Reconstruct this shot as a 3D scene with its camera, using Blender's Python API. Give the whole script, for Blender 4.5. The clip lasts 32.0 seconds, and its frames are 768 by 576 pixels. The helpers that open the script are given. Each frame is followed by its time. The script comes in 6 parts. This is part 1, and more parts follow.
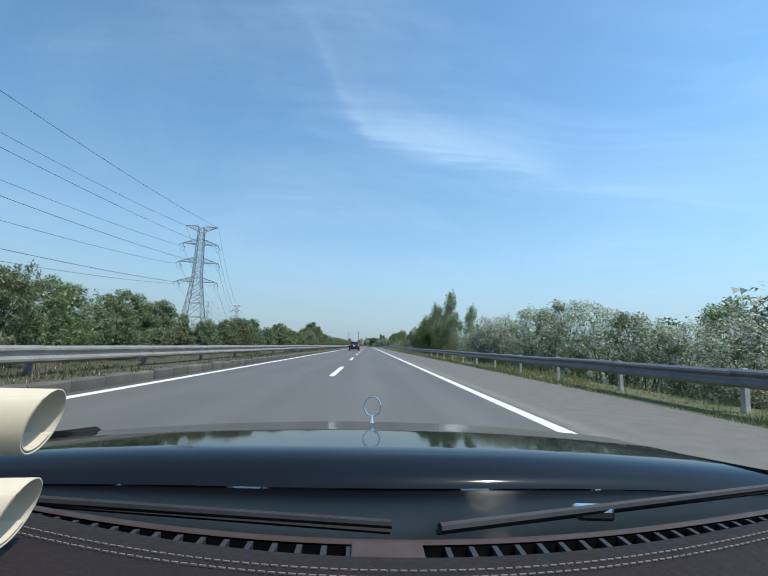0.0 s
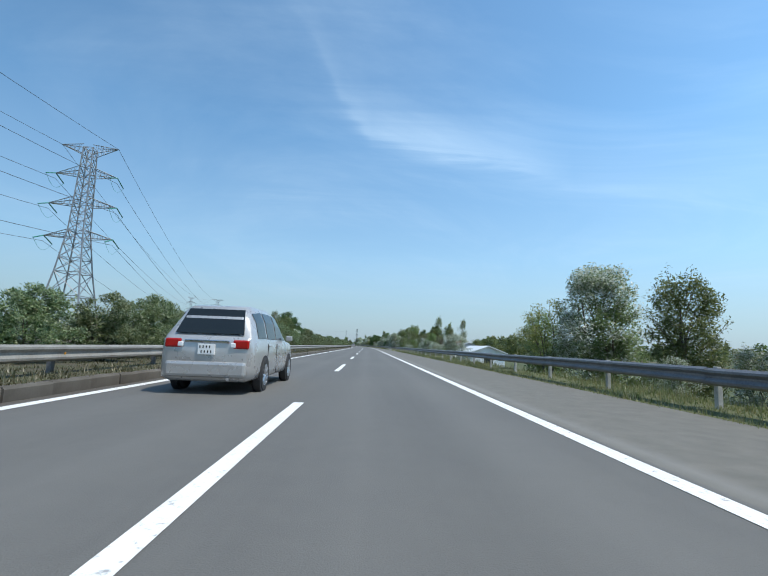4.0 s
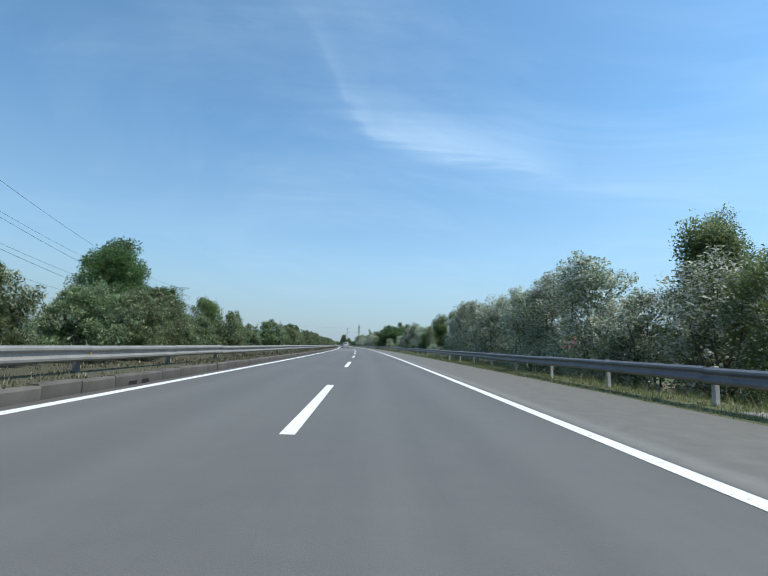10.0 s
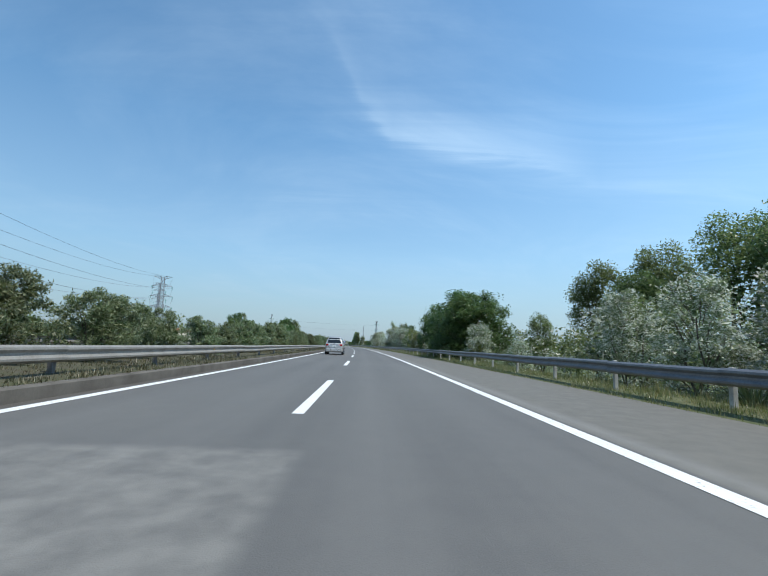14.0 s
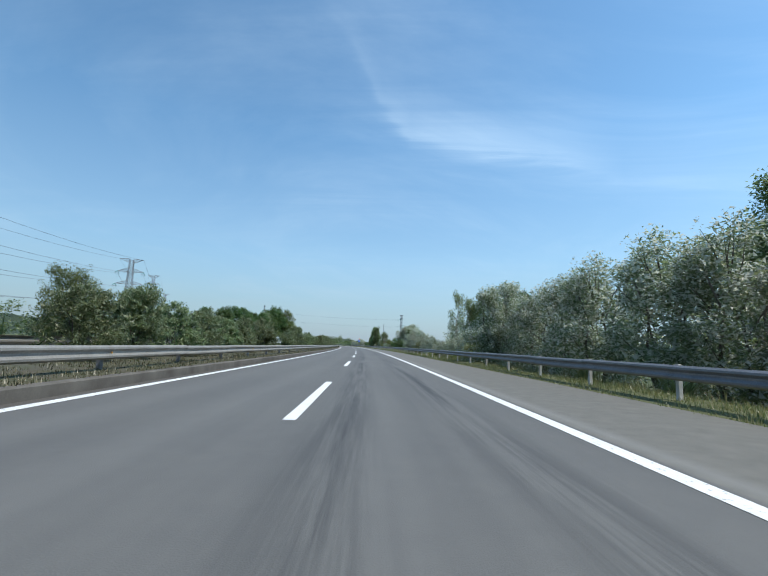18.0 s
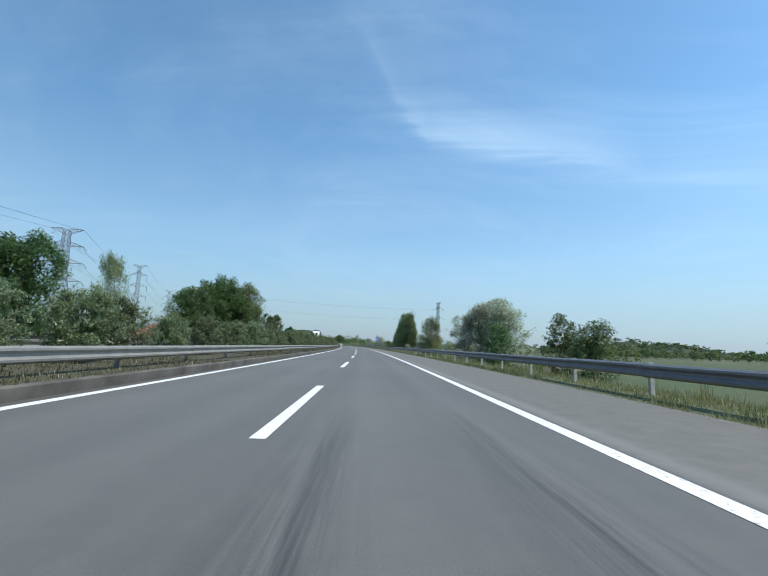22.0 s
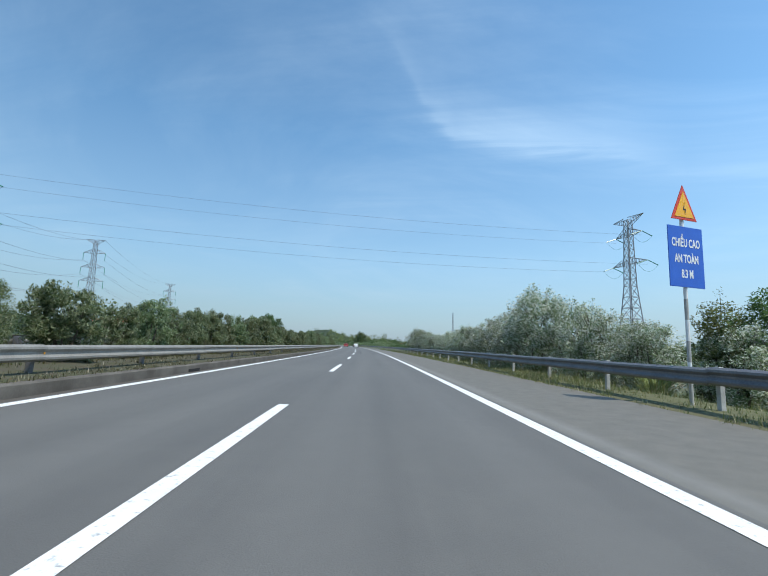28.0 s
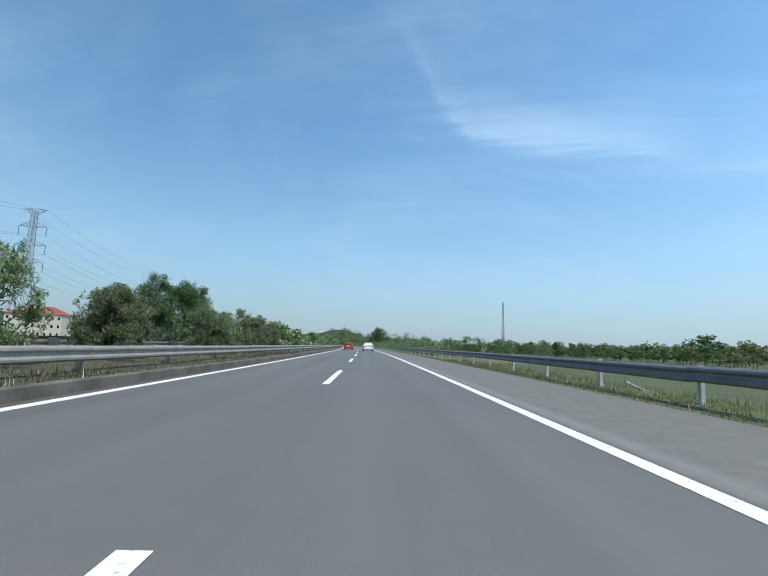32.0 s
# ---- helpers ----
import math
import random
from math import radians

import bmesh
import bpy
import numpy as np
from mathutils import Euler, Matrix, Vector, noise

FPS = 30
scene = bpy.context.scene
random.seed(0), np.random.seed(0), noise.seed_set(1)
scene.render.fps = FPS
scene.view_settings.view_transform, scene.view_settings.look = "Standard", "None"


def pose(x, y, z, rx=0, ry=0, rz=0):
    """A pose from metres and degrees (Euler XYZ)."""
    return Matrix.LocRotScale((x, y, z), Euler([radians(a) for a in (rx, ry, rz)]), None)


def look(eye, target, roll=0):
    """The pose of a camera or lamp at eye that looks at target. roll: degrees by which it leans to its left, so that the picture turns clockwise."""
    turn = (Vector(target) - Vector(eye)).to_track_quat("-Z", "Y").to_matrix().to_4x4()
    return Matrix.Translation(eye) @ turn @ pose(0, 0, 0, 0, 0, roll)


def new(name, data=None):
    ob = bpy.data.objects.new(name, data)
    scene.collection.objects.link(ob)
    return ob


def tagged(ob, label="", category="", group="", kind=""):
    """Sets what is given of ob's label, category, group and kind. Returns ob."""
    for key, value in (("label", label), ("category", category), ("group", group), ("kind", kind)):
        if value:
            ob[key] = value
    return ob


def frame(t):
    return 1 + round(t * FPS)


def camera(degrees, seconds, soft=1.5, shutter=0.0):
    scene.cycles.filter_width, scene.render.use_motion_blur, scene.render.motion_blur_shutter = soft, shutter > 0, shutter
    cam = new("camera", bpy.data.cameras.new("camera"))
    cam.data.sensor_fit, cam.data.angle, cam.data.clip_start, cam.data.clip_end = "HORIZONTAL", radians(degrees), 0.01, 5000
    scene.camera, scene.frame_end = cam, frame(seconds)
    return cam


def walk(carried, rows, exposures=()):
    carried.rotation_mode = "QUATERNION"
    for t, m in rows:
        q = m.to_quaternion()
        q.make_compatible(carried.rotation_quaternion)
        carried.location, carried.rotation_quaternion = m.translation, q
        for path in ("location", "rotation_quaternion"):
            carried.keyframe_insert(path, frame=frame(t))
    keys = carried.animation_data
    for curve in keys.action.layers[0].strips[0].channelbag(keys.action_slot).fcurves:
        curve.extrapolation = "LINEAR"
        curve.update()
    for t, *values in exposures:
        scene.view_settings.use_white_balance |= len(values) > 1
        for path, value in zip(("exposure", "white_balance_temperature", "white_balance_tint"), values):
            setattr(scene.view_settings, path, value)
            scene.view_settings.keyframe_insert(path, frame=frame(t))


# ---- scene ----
cam = camera(84.1, 32.0, soft=1.15)

# ---- the road's line: s metres along it, x metres to the right of the lane dashes ----
S0, S1, STEP = -500, 4300, 2.0


def bend(s):
    """Curvature of the road, to the left."""
    if s < 150:
        return 0.0
    if s < 250:
        return (s - 150) / 100 / 2150
    if s < 600:
        return 1 / 2150
    if s < 950:
        return 1 / 2150 + (s - 600) / 350 * (1 / 2900 - 1 / 2150)
    if s < 1150:
        return (1150 - s) / 200 / 2900
    return 0.0


LINE = [(0.0, float(S0), 0.0)]
for k in range(int((S1 - S0) / STEP)):
    px, py, th = LINE[-1]
    th2 = th + bend(S0 + (k + 0.5) * STEP) * STEP
    m = (th + th2) / 2
    LINE.append((px - math.sin(m) * STEP, py + math.cos(m) * STEP, th2))


def centre(s):
    f = min(max((s - S0) / STEP, 0), len(LINE) - 1.001)
    k = int(f)
    a, b, u = LINE[k], LINE[k + 1], f - k
    return a[0] + (b[0] - a[0]) * u, a[1] + (b[1] - a[1]) * u, a[2] + (b[2] - a[2]) * u


def W(s, x, z=0.0):
    """World place of a point s along, x to the right of the dashes, z up."""
    cx, cy, th = centre(s)
    return Vector((cx + math.cos(th) * x, cy + math.sin(th) * x, z))


def at(s, x, z=0.0, turn=0.0, scale=1.0):
    """Pose of a thing that faces along the road."""
    th = centre(s)[2]
    m = pose(*W(s, x, z), 0, 0, math.degrees(th) + turn)
    return m @ Matrix.Scale(scale, 4) if scale != 1.0 else m


# ---- the drive ----
EYE = 1.03
TIMES = [0, 6, 9, 12, 13, 19, 20, 23, 28, 30, 32]
ALONG = [0, 131.2, 197.2, 262.8, 285.1, 420.8, 443.5, 512.3, 627.7, 675.2, 722.8]
ASIDE = [1.12, 1.15, 0.85, 0.88, 0.95, 1.05, 1.09, 1.2, 1.4, 1.25, 1.1]
# seconds, yaw to the left of the road, tilt up, lean
TURNS = [(0, -1.9, 7.74, 2.13), (12, -2.0, 7.74, 2.13), (20, -1.5, 7.74, 2.13), (30, -1.45, 7.74, 2.13), (32, -1.45, 7.74, 2.13)]


def smooth(t, xs, ys):
    """Monotone cubic through the rows."""
    h = np.diff(xs)
    d = np.diff(ys) / h
    n = len(xs)
    g = np.zeros(n)
    g[0], g[-1] = d[0], d[-1]
    for i in range(1, n - 1):
        g[i] = 0 if d[i - 1] * d[i] <= 0 else 2 * d[i - 1] * d[i] / (d[i - 1] + d[i])
    i = int(np.clip(np.searchsorted(xs, t) - 1, 0, n - 2))
    u = (t - xs[i]) / h[i]
    return float(ys[i] * (2 * u**3 - 3 * u**2 + 1) + h[i] * g[i] * (u**3 - 2 * u**2 + u)
                 + ys[i + 1] * (-2 * u**3 + 3 * u**2) + h[i] * g[i + 1] * (u**3 - u**2))


rows = []
for k in range(65):
    t = k * 0.5
    s, x = smooth(t, TIMES, ALONG), smooth(t, TIMES, ASIDE)
    yaw, tilt, lean = (float(np.interp(t, [r[0] for r in TURNS], [r[i] for r in TURNS])) for i in (1, 2, 3))
    rows.append((t, at(s, x, EYE) @ pose(0, 0, 0, 0, 0, yaw) @ pose(0, 0, 0, 90 + tilt) @ pose(0, 0, 0, 0, 0, lean)))
walk(cam, rows, exposures=[(0, 0.75)])

# ---- sky and sun ----
SUN_AZ, SUN_EL = 118, 61   # degrees clockwise from straight ahead, degrees up
world = bpy.data.worlds.new("sky")
scene.world = world
world.use_nodes = True
nt = world.node_tree
nt.nodes.clear()


def node(tree, kind, **values):
    n = tree.nodes.new(kind)
    for key, v in values.items():
        n.inputs[key.replace("_", " ")].default_value = v
    return n


def mth(tree, op, a, b=None, c=None, clamp=False):
    n = tree.nodes.new("ShaderNodeMath")
    n.operation, n.use_clamp = op, clamp
    for i, v in enumerate((a, b, c)):
        if v is None:
            continue
        if isinstance(v, (int, float)):
            n.inputs[i].default_value = v
        else:
            tree.links.new(v, n.inputs[i])
    return n.outputs[0]


def mixc(tree, fac, a, b, mode="MIX"):
    n = tree.nodes.new("ShaderNodeMix")
    n.data_type, n.blend_type = "RGBA", mode
    for i, v in ((0, fac), (6, a), (7, b)):
        if isinstance(v, (int, float)):
            n.inputs[i].default_value = v
        elif isinstance(v, tuple):
            n.inputs[i].default_value = (*v, 1) if len(v) == 3 else v
        else:
            tree.links.new(v, n.inputs[i])
    return n.outputs[2]


def ramp(tree, fac, *stops):
    n = tree.nodes.new("ShaderNodeValToRGB")
    el = n.color_ramp.elements
    while len(el) < len(stops):
        el.new(0.5)
    for e, (p, c) in zip(el, stops):
        e.position = p
        e.color = (c, c, c, 1) if isinstance(c, (int, float)) else (*c, 1)
    tree.links.new(fac, n.inputs[0])
    return n.outputs[0]


def noisef(tree, vec, scale, detail=4, rough=0.55, distort=0.0):
    n = tree.nodes.new("ShaderNodeTexNoise")
    n.inputs["Scale"].default_value, n.inputs["Detail"].default_value = scale, detail
    n.inputs["Roughness"].default_value, n.inputs["Distortion"].default_value = rough, distort
    if vec is not None:
        tree.links.new(vec, n.inputs["Vector"])
    return n.outputs[0]


sky = nt.nodes.new("ShaderNodeTexSky")
sky.sky_type, sky.sun_disc = "NISHITA", False
sky.sun_elevation, sky.sun_rotation = radians(SUN_EL), radians(SUN_AZ)
sky.altitude, sky.air_density, sky.dust_density, sky.ozone_density = 20, 1.0, 0.6, 2.0
tc = nt.nodes.new("ShaderNodeTexCoord")
sep = nt.nodes.new("ShaderNodeSeparateXYZ")
nt.links.new(tc.outputs["Generated"], sep.inputs[0])
dx, dy, dz = sep.outputs
up = mth(nt, "MAXIMUM", dz, 0.02)
flat = nt.nodes.new("ShaderNodeCombineXYZ")
nt.links.new(mth(nt, "DIVIDE", dx, mth(nt, "ADD", up, 0.12)), flat.inputs[0])
nt.links.new(mth(nt, "DIVIDE", dy, mth(nt, "ADD", up, 0.12)), flat.inputs[1])
# thin high cloud: a few drawn-out wisps
warp = noisef(nt, flat.outputs[0], 0.9, 3, 0.5)
veil = noisef(nt, flat.outputs[0], 0.55, 7, 0.6, 1.4)
fibre = nt.nodes.new("ShaderNodeMapping")
fibre.inputs["Rotation"].default_value = (0, 0, radians(35))
fibre.inputs["Scale"].default_value = (0.5, 2.2, 1)
nt.links.new(flat.outputs[0], fibre.inputs[0])
wisp = noisef(nt, fibre.outputs[0], 1.1, 8, 0.62, 1.0)
ahead = mth(nt, "MAXIMUM", dy, 0.05)
gu, gv = mth(nt, "DIVIDE", dx, ahead), mth(nt, "DIVIDE", dz, ahead)
# the long streak that comes down and bends away to the right
curve = ramp(nt, mth(nt, "ADD", gu, 0.5), (0.25, 0.90), (0.33, 0.79), (0.41, 0.615), (0.49, 0.527), (0.58, 0.505), (0.66, 0.49), (0.83, 0.468), (0.95, 0.43), (1.0, 0.41))
drift = mth(nt, "ADD", mth(nt, "MULTIPLY", mth(nt, "SUBTRACT", warp, 0.5), 0.06), mth(nt, "MULTIPLY", mth(nt, "SUBTRACT", wisp, 0.5), 0.16))
off = mth(nt, "SUBTRACT", mth(nt, "ADD", gv, drift), curve)
below = mth(nt, "DIVIDE", off, mth(nt, "ADD", 0.026, mth(nt, "MULTIPLY", mth(nt, "GREATER_THAN", off, 0.0), 0.030)))
streak = mth(nt, "DIVIDE", 1.0, mth(nt, "ADD", 1.0, mth(nt, "MULTIPLY", below, below)))
span = mth(nt, "MULTIPLY", mth(nt, "GREATER_THAN", dy, 0.06), ramp(nt, mth(nt, "ADD", gu, 0.5), (0.2, 0.0), (0.3, 0.08), (0.42, 0.34), (0.52, 0.75), (0.66, 1.0), (0.88, 0.62), (1.0, 0.2)))
streak = mth(nt, "MULTIPLY", mth(nt, "MULTIPLY", streak, span), ramp(nt, wisp, (0.32, 0.2), (0.68, 1)))
soft = mth(nt, "MULTIPLY", ramp(nt, veil, (0.42, 0), (0.8, 0.55)), ramp(nt, wisp, (0.35, 0.25), (0.7, 1)))
cloud = mth(nt, "ADD", mth(nt, "MULTIPLY", streak, 0.42), mth(nt, "MULTIPLY", soft, 0.55), clamp=True)
haze = ramp(nt, dz, (0.0, 0.9), (0.08, 0.72), (0.2, 0.38), (0.45, 0.0))
clear = mixc(nt, 1.0, sky.outputs[0], (0.74, 1.0, 1.02), "MULTIPLY")
skyc = mixc(nt, cloud, clear, (5.0, 6.2, 7.0))
skyc = mixc(nt, haze, skyc, (1.70, 2.16, 2.74))
# the haze is brighter on the sun's side
glow = mth(nt, "ADD", 1.03, mth(nt, "MULTIPLY", dx, 0.20))
tint = nt.nodes.new("ShaderNodeCombineXYZ")
for k in range(3):
    nt.links.new(glow, tint.inputs[k])
skyc = mixc(nt, 1.0, skyc, tint.outputs[0], "MULTIPLY")
bg = node(nt, "ShaderNodeBackground", Strength=0.12)
nt.links.new(skyc, bg.inputs[0])
wo = nt.nodes.new("ShaderNodeOutputWorld")
nt.links.new(bg.outputs[0], wo.inputs[0])

sun = new("sun", bpy.data.lights.new("sun", "SUN"))
sun.data.energy, sun.data.angle, sun.data.color = 2.5, radians(0.6), (1.0, 0.95, 0.86)
az, el = radians(SUN_AZ), radians(SUN_EL)
sun.matrix_basis = look((0, 0, 50), (-math.sin(az) * math.cos(el) * 10, -math.cos(az) * math.cos(el) * 10, 50 - math.sin(el) * 10))


# ---- materials ----
def material(name, base=(0.5, 0.5, 0.5), rough=0.6, metal=0.0):
    m = bpy.data.materials.new(name)
    m.use_nodes = True
    b = m.node_tree.nodes["Principled BSDF"]
    b.inputs["Base Color"].default_value = (*base, 1)
    b.inputs["Roughness"].default_value, b.inputs["Metallic"].default_value = rough, metal
    return m, m.node_tree, b


def bump(tree, b, height, strength=0.4, distance=0.02):
    n = tree.nodes.new("ShaderNodeBump")
    n.inputs["Strength"].default_value, n.inputs["Distance"].default_value = strength, distance
    tree.links.new(height, n.inputs["Height"])
    tree.links.new(n.outputs[0], b.inputs["Normal"])


def coords(tree, which="Object"):
    return tree.nodes.new("ShaderNodeTexCoord").outputs[which]


def speckled(name, a, b_, scale=8.0, rough=0.7, metal=0.0, fine=60.0, relief=0.15, spread=(0.35, 0.65), vary=0.0):
    """Two colours at two scales, with a fine relief."""
    m, t, b = material(name, a, rough, metal)
    v = coords(t)
    big, small = noisef(t, v, scale, 4), noisef(t, v, fine, 3)
    both = mth(t, "ADD", mth(t, "MULTIPLY", big, 0.7), mth(t, "MULTIPLY", small, 0.3))
    c = mixc(t, ramp(t, both, (spread[0], 0), (spread[1], 1)), a, b_)
    if vary:
        info = t.nodes.new("ShaderNodeObjectInfo")
        hsv = t.nodes.new("ShaderNodeHueSaturation")
        t.links.new(mth(t, "ADD", 1 - vary, mth(t, "MULTIPLY", info.outputs["Random"], 2 * vary)), hsv.inputs["Value"])
        t.links.new(c, hsv.inputs["Color"])
        c = hsv.outputs[0]
    t.links.new(c, b.inputs["Base Color"])
    t.links.new(ramp(t, small, (0.3, max(rough - 0.12, 0.05)), (0.7, min(rough + 0.12, 1))), b.inputs["Roughness"])
    bump(t, b, both, relief)
    return m


def foliage(name, dark, light, back=None, thin=0.25):
    m, t, b = material(name, dark, 0.4)
    isl = t.nodes.new("ShaderNodeNewGeometry").outputs["Random Per Island"]
    info = t.nodes.new("ShaderNodeObjectInfo")
    v = coords(t)
    clump = noisef(t, v, 0.9, 3)
    f = mth(t, "ADD", mth(t, "MULTIPLY", isl, 0.6), mth(t, "MULTIPLY", clump, 0.5))
    c = mixc(t, ramp(t, f, (0.25, 0), (0.85, 1)), dark, light)
    # a random share of the leaves takes this paler colour
    if back:
        c = mixc(t, mth(t, "GREATER_THAN", isl, 0.56), c, back)
    hsv = t.nodes.new("ShaderNodeHueSaturation")
    t.links.new(mth(t, "ADD", 0.78, mth(t, "MULTIPLY", info.outputs["Random"], 0.44)), hsv.inputs["Value"])
    t.links.new(mth(t, "ADD", 0.485, mth(t, "MULTIPLY", info.outputs["Random"], 0.04)), hsv.inputs["Hue"])
    t.links.new(c, hsv.inputs["Color"])
    t.links.new(hsv.outputs[0], b.inputs["Base Color"])
    b.inputs["Specular IOR Level"].default_value = 0.6
    tr = t.nodes.new("ShaderNodeBsdfTranslucent")
    t.links.new(hsv.outputs[0], tr.inputs[0])
    mx = t.nodes.new("ShaderNodeMixShader")
    mx.inputs[0].default_value = thin
    t.links.new(b.outputs[0], mx.inputs[1])
    t.links.new(tr.outputs[0], mx.inputs[2])
    t.links.new(mx.outputs[0], t.nodes["Material Output"].inputs[0])
    return m


def uvband(t, u, mid, half):
    """1 in the middle of a band across the road, falling to 0."""
    d = mth(t, "DIVIDE", mth(t, "ABSOLUTE", mth(t, "SUBTRACT", u, mid)), half)
    return mth(t, "SUBTRACT", 1.0, d, clamp=True)


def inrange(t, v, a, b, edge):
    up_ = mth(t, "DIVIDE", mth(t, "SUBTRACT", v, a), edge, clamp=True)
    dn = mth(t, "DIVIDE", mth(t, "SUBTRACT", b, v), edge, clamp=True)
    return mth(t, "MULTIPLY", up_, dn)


def make_asphalt():
    m, t, b = material("asphalt", (0.090, 0.086, 0.083), 0.8)
    sp = t.nodes.new("ShaderNodeSeparateXYZ")
    uv = coords(t, "UV")
    t.links.new(uv, sp.inputs[0])
    u, v = sp.outputs[0], sp.outputs[1]
    grain, mid, big = noisef(t, uv, 90, 3), noisef(t, uv, 3.0, 4), noisef(t, uv, 0.14, 3)
    st = t.nodes.new("ShaderNodeMapping")
    st.inputs["Scale"].default_value = (1.6, 0.05, 1)
    t.links.new(uv, st.inputs[0])
    along = noisef(t, st.outputs[0], 1.0, 4, 0.6)
    c = mixc(t, ramp(t, grain, (0.3, 0), (0.7, 1)), (0.079, 0.077, 0.074), (0.135, 0.132, 0.123))
    c = mixc(t, ramp(t, mid, (0.35, 0), (0.7, 0.28)), c, (0.144, 0.138, 0.127))
    c = mixc(t, ramp(t, along, (0.42, 0.0), (0.7, 0.35)), c, (0.068, 0.067, 0.065))
    c = mixc(t, ramp(t, big, (0.4, 0.0), (0.7, 0.3)), c, (0.152, 0.148, 0.131))
    # polished wheel paths of both lanes
    for lane in (-1.9, 1.9):
        for w in (-0.8, 0.8):
            c = mixc(t, mth(t, "MULTIPLY", uvband(t, u, lane + w, 0.55), 0.22), c, (0.166, 0.162, 0.151))
    # the shoulder: paler, dustier
    sh = mth(t, "GREATER_THAN", u, 3.95)
    c = mixc(t, mth(t, "MULTIPLY", sh, 0.75), c, mixc(t, ramp(t, mid, (0.3, 0), (0.7, 1)), (0.121, 0.113, 0.093), (0.170, 0.157, 0.131)))
    c = mixc(t, mth(t, "MULTIPLY", uvband(t, u, 4.15, 0.25), 0.5), c, (0.22, 0.215, 0.20))
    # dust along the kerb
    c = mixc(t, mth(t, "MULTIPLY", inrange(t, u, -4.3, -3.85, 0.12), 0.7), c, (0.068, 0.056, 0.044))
    # the resurfaced stretch of the left lane
    pale = mth(t, "MULTIPLY", inrange(t, v, 290, 312, 0.25), inrange(t, u, -3.55, 0.45, 0.15))
    c = mixc(t, mth(t, "MULTIPLY", pale, 0.6), c, mixc(t, ramp(t, mid, (0.35, 0), (0.65, 1)), (0.135, 0.130, 0.119), (0.234, 0.225, 0.202)))
    # dark rubber and bitumen on the wheel paths
    blot = ramp(t, noisef(t, st.outputs[0], 2.6, 6, 0.7), (0.42, 0), (0.6, 1))
    for a, e in ((372, 498), (675, 716)):
        for mid_u in (0.75, 2.55):
            f = mth(t, "MULTIPLY", uvband(t, u, mid_u, 0.55), inrange(t, v, a, e, 6))
            c = mixc(t, mth(t, "MULTIPLY", mth(t, "MULTIPLY", f, blot), 0.9), c, (0.041, 0.040, 0.040))
    t.links.new(c, b.inputs["Base Color"])
    t.links.new(ramp(t, grain, (0.3, 0.62), (0.7, 0.9)), b.inputs["Roughness"])
    bump(t, b, mth(t, "ADD", grain, mth(t, "MULTIPLY", mid, 0.5)), 0.35, 0.01)
    return m


ASPHALT = make_asphalt()


def make_paint():
    m, t, b = material("road_paint", (0.78, 0.78, 0.76), 0.55)
    uv = coords(t, "Generated")
    v = coords(t)
    wear = noisef(t, v, 14, 6, 0.7)
    c = mixc(t, ramp(t, wear, (0.33, 1), (0.43, 0)), (0.76, 0.76, 0.74), (0.28, 0.28, 0.28))
    c = mixc(t, ramp(t, noisef(t, v, 2, 3), (0.4, 0), (0.75, 0.35)), c, (0.55, 0.54, 0.52))
    t.links.new(c, b.inputs["Base Color"])
    bump(t, b, wear, 0.2, 0.004)
    return m


PAINT = make_paint()
# paler, warmer steel for the beams of both median rails
PALE_STEEL = speckled("pale_steel", (0.32, 0.305, 0.275), (0.21, 0.198, 0.178), 1.2, 0.6, 0.25, 25, 0.08)
STEEL = speckled("galvanised_steel", (0.21, 0.21, 0.215), (0.14, 0.14, 0.15), 1.2, 0.5, 0.5, 25, 0.08)
POST = speckled("weathered_post", (0.50, 0.49, 0.46), (0.30, 0.29, 0.27), 4, 0.65, 0.1, 40, 0.1)
KERB = speckled("dirty_kerb", (0.060, 0.052, 0.042), (0.135, 0.122, 0.104), 1.3, 0.85, 0, 30, 0.4, vary=0.15)
SOIL = speckled("soil_and_weeds", (0.072, 0.060, 0.043), (0.058, 0.064, 0.028), 2.2, 0.95, 0, 20, 0.6)
BARK = speckled("bark", (0.16, 0.13, 0.10), (0.08, 0.065, 0.05), 5, 0.9, 0, 40, 0.6)
PALEBARK = speckled("pale_bark", (0.36, 0.33, 0.28), (0.20, 0.17, 0.14), 4, 0.85, 0, 30, 0.4)
# third colour: pale leaves, brightened to carry painted sun and sky glints
LEAF_SILVER = foliage("silver_leaves", (0.150, 0.195, 0.098), (0.320, 0.365, 0.205), (0.58, 0.60, 0.52), 0.55)
LEAF_GREEN = foliage("green_leaves", (0.103, 0.145, 0.052), (0.230, 0.274, 0.104), None, 0.55)
LEAF_DARK = foliage("dark_leaves", (0.058, 0.102, 0.036), (0.145, 0.212, 0.074), None, 0.55)
LEAF_COLUMN = foliage("column_leaves", (0.085, 0.137, 0.050), (0.200, 0.270, 0.098), (0.27, 0.33, 0.15), 0.55)
LEAF_EUC = foliage("hanging_leaves", (0.105, 0.150, 0.066), (0.235, 0.285, 0.125), (0.34, 0.37, 0.20), 0.55)
LEAF_BUSH = foliage("yellow_green_leaves", (0.140, 0.174, 0.047), (0.302, 0.318, 0.095), None, 0.55)
LEAF_HEDGE = foliage("hedge_leaves", (0.080, 0.120, 0.046), (0.205, 0.255, 0.105), (0.290, 0.330, 0.185), 0.50)
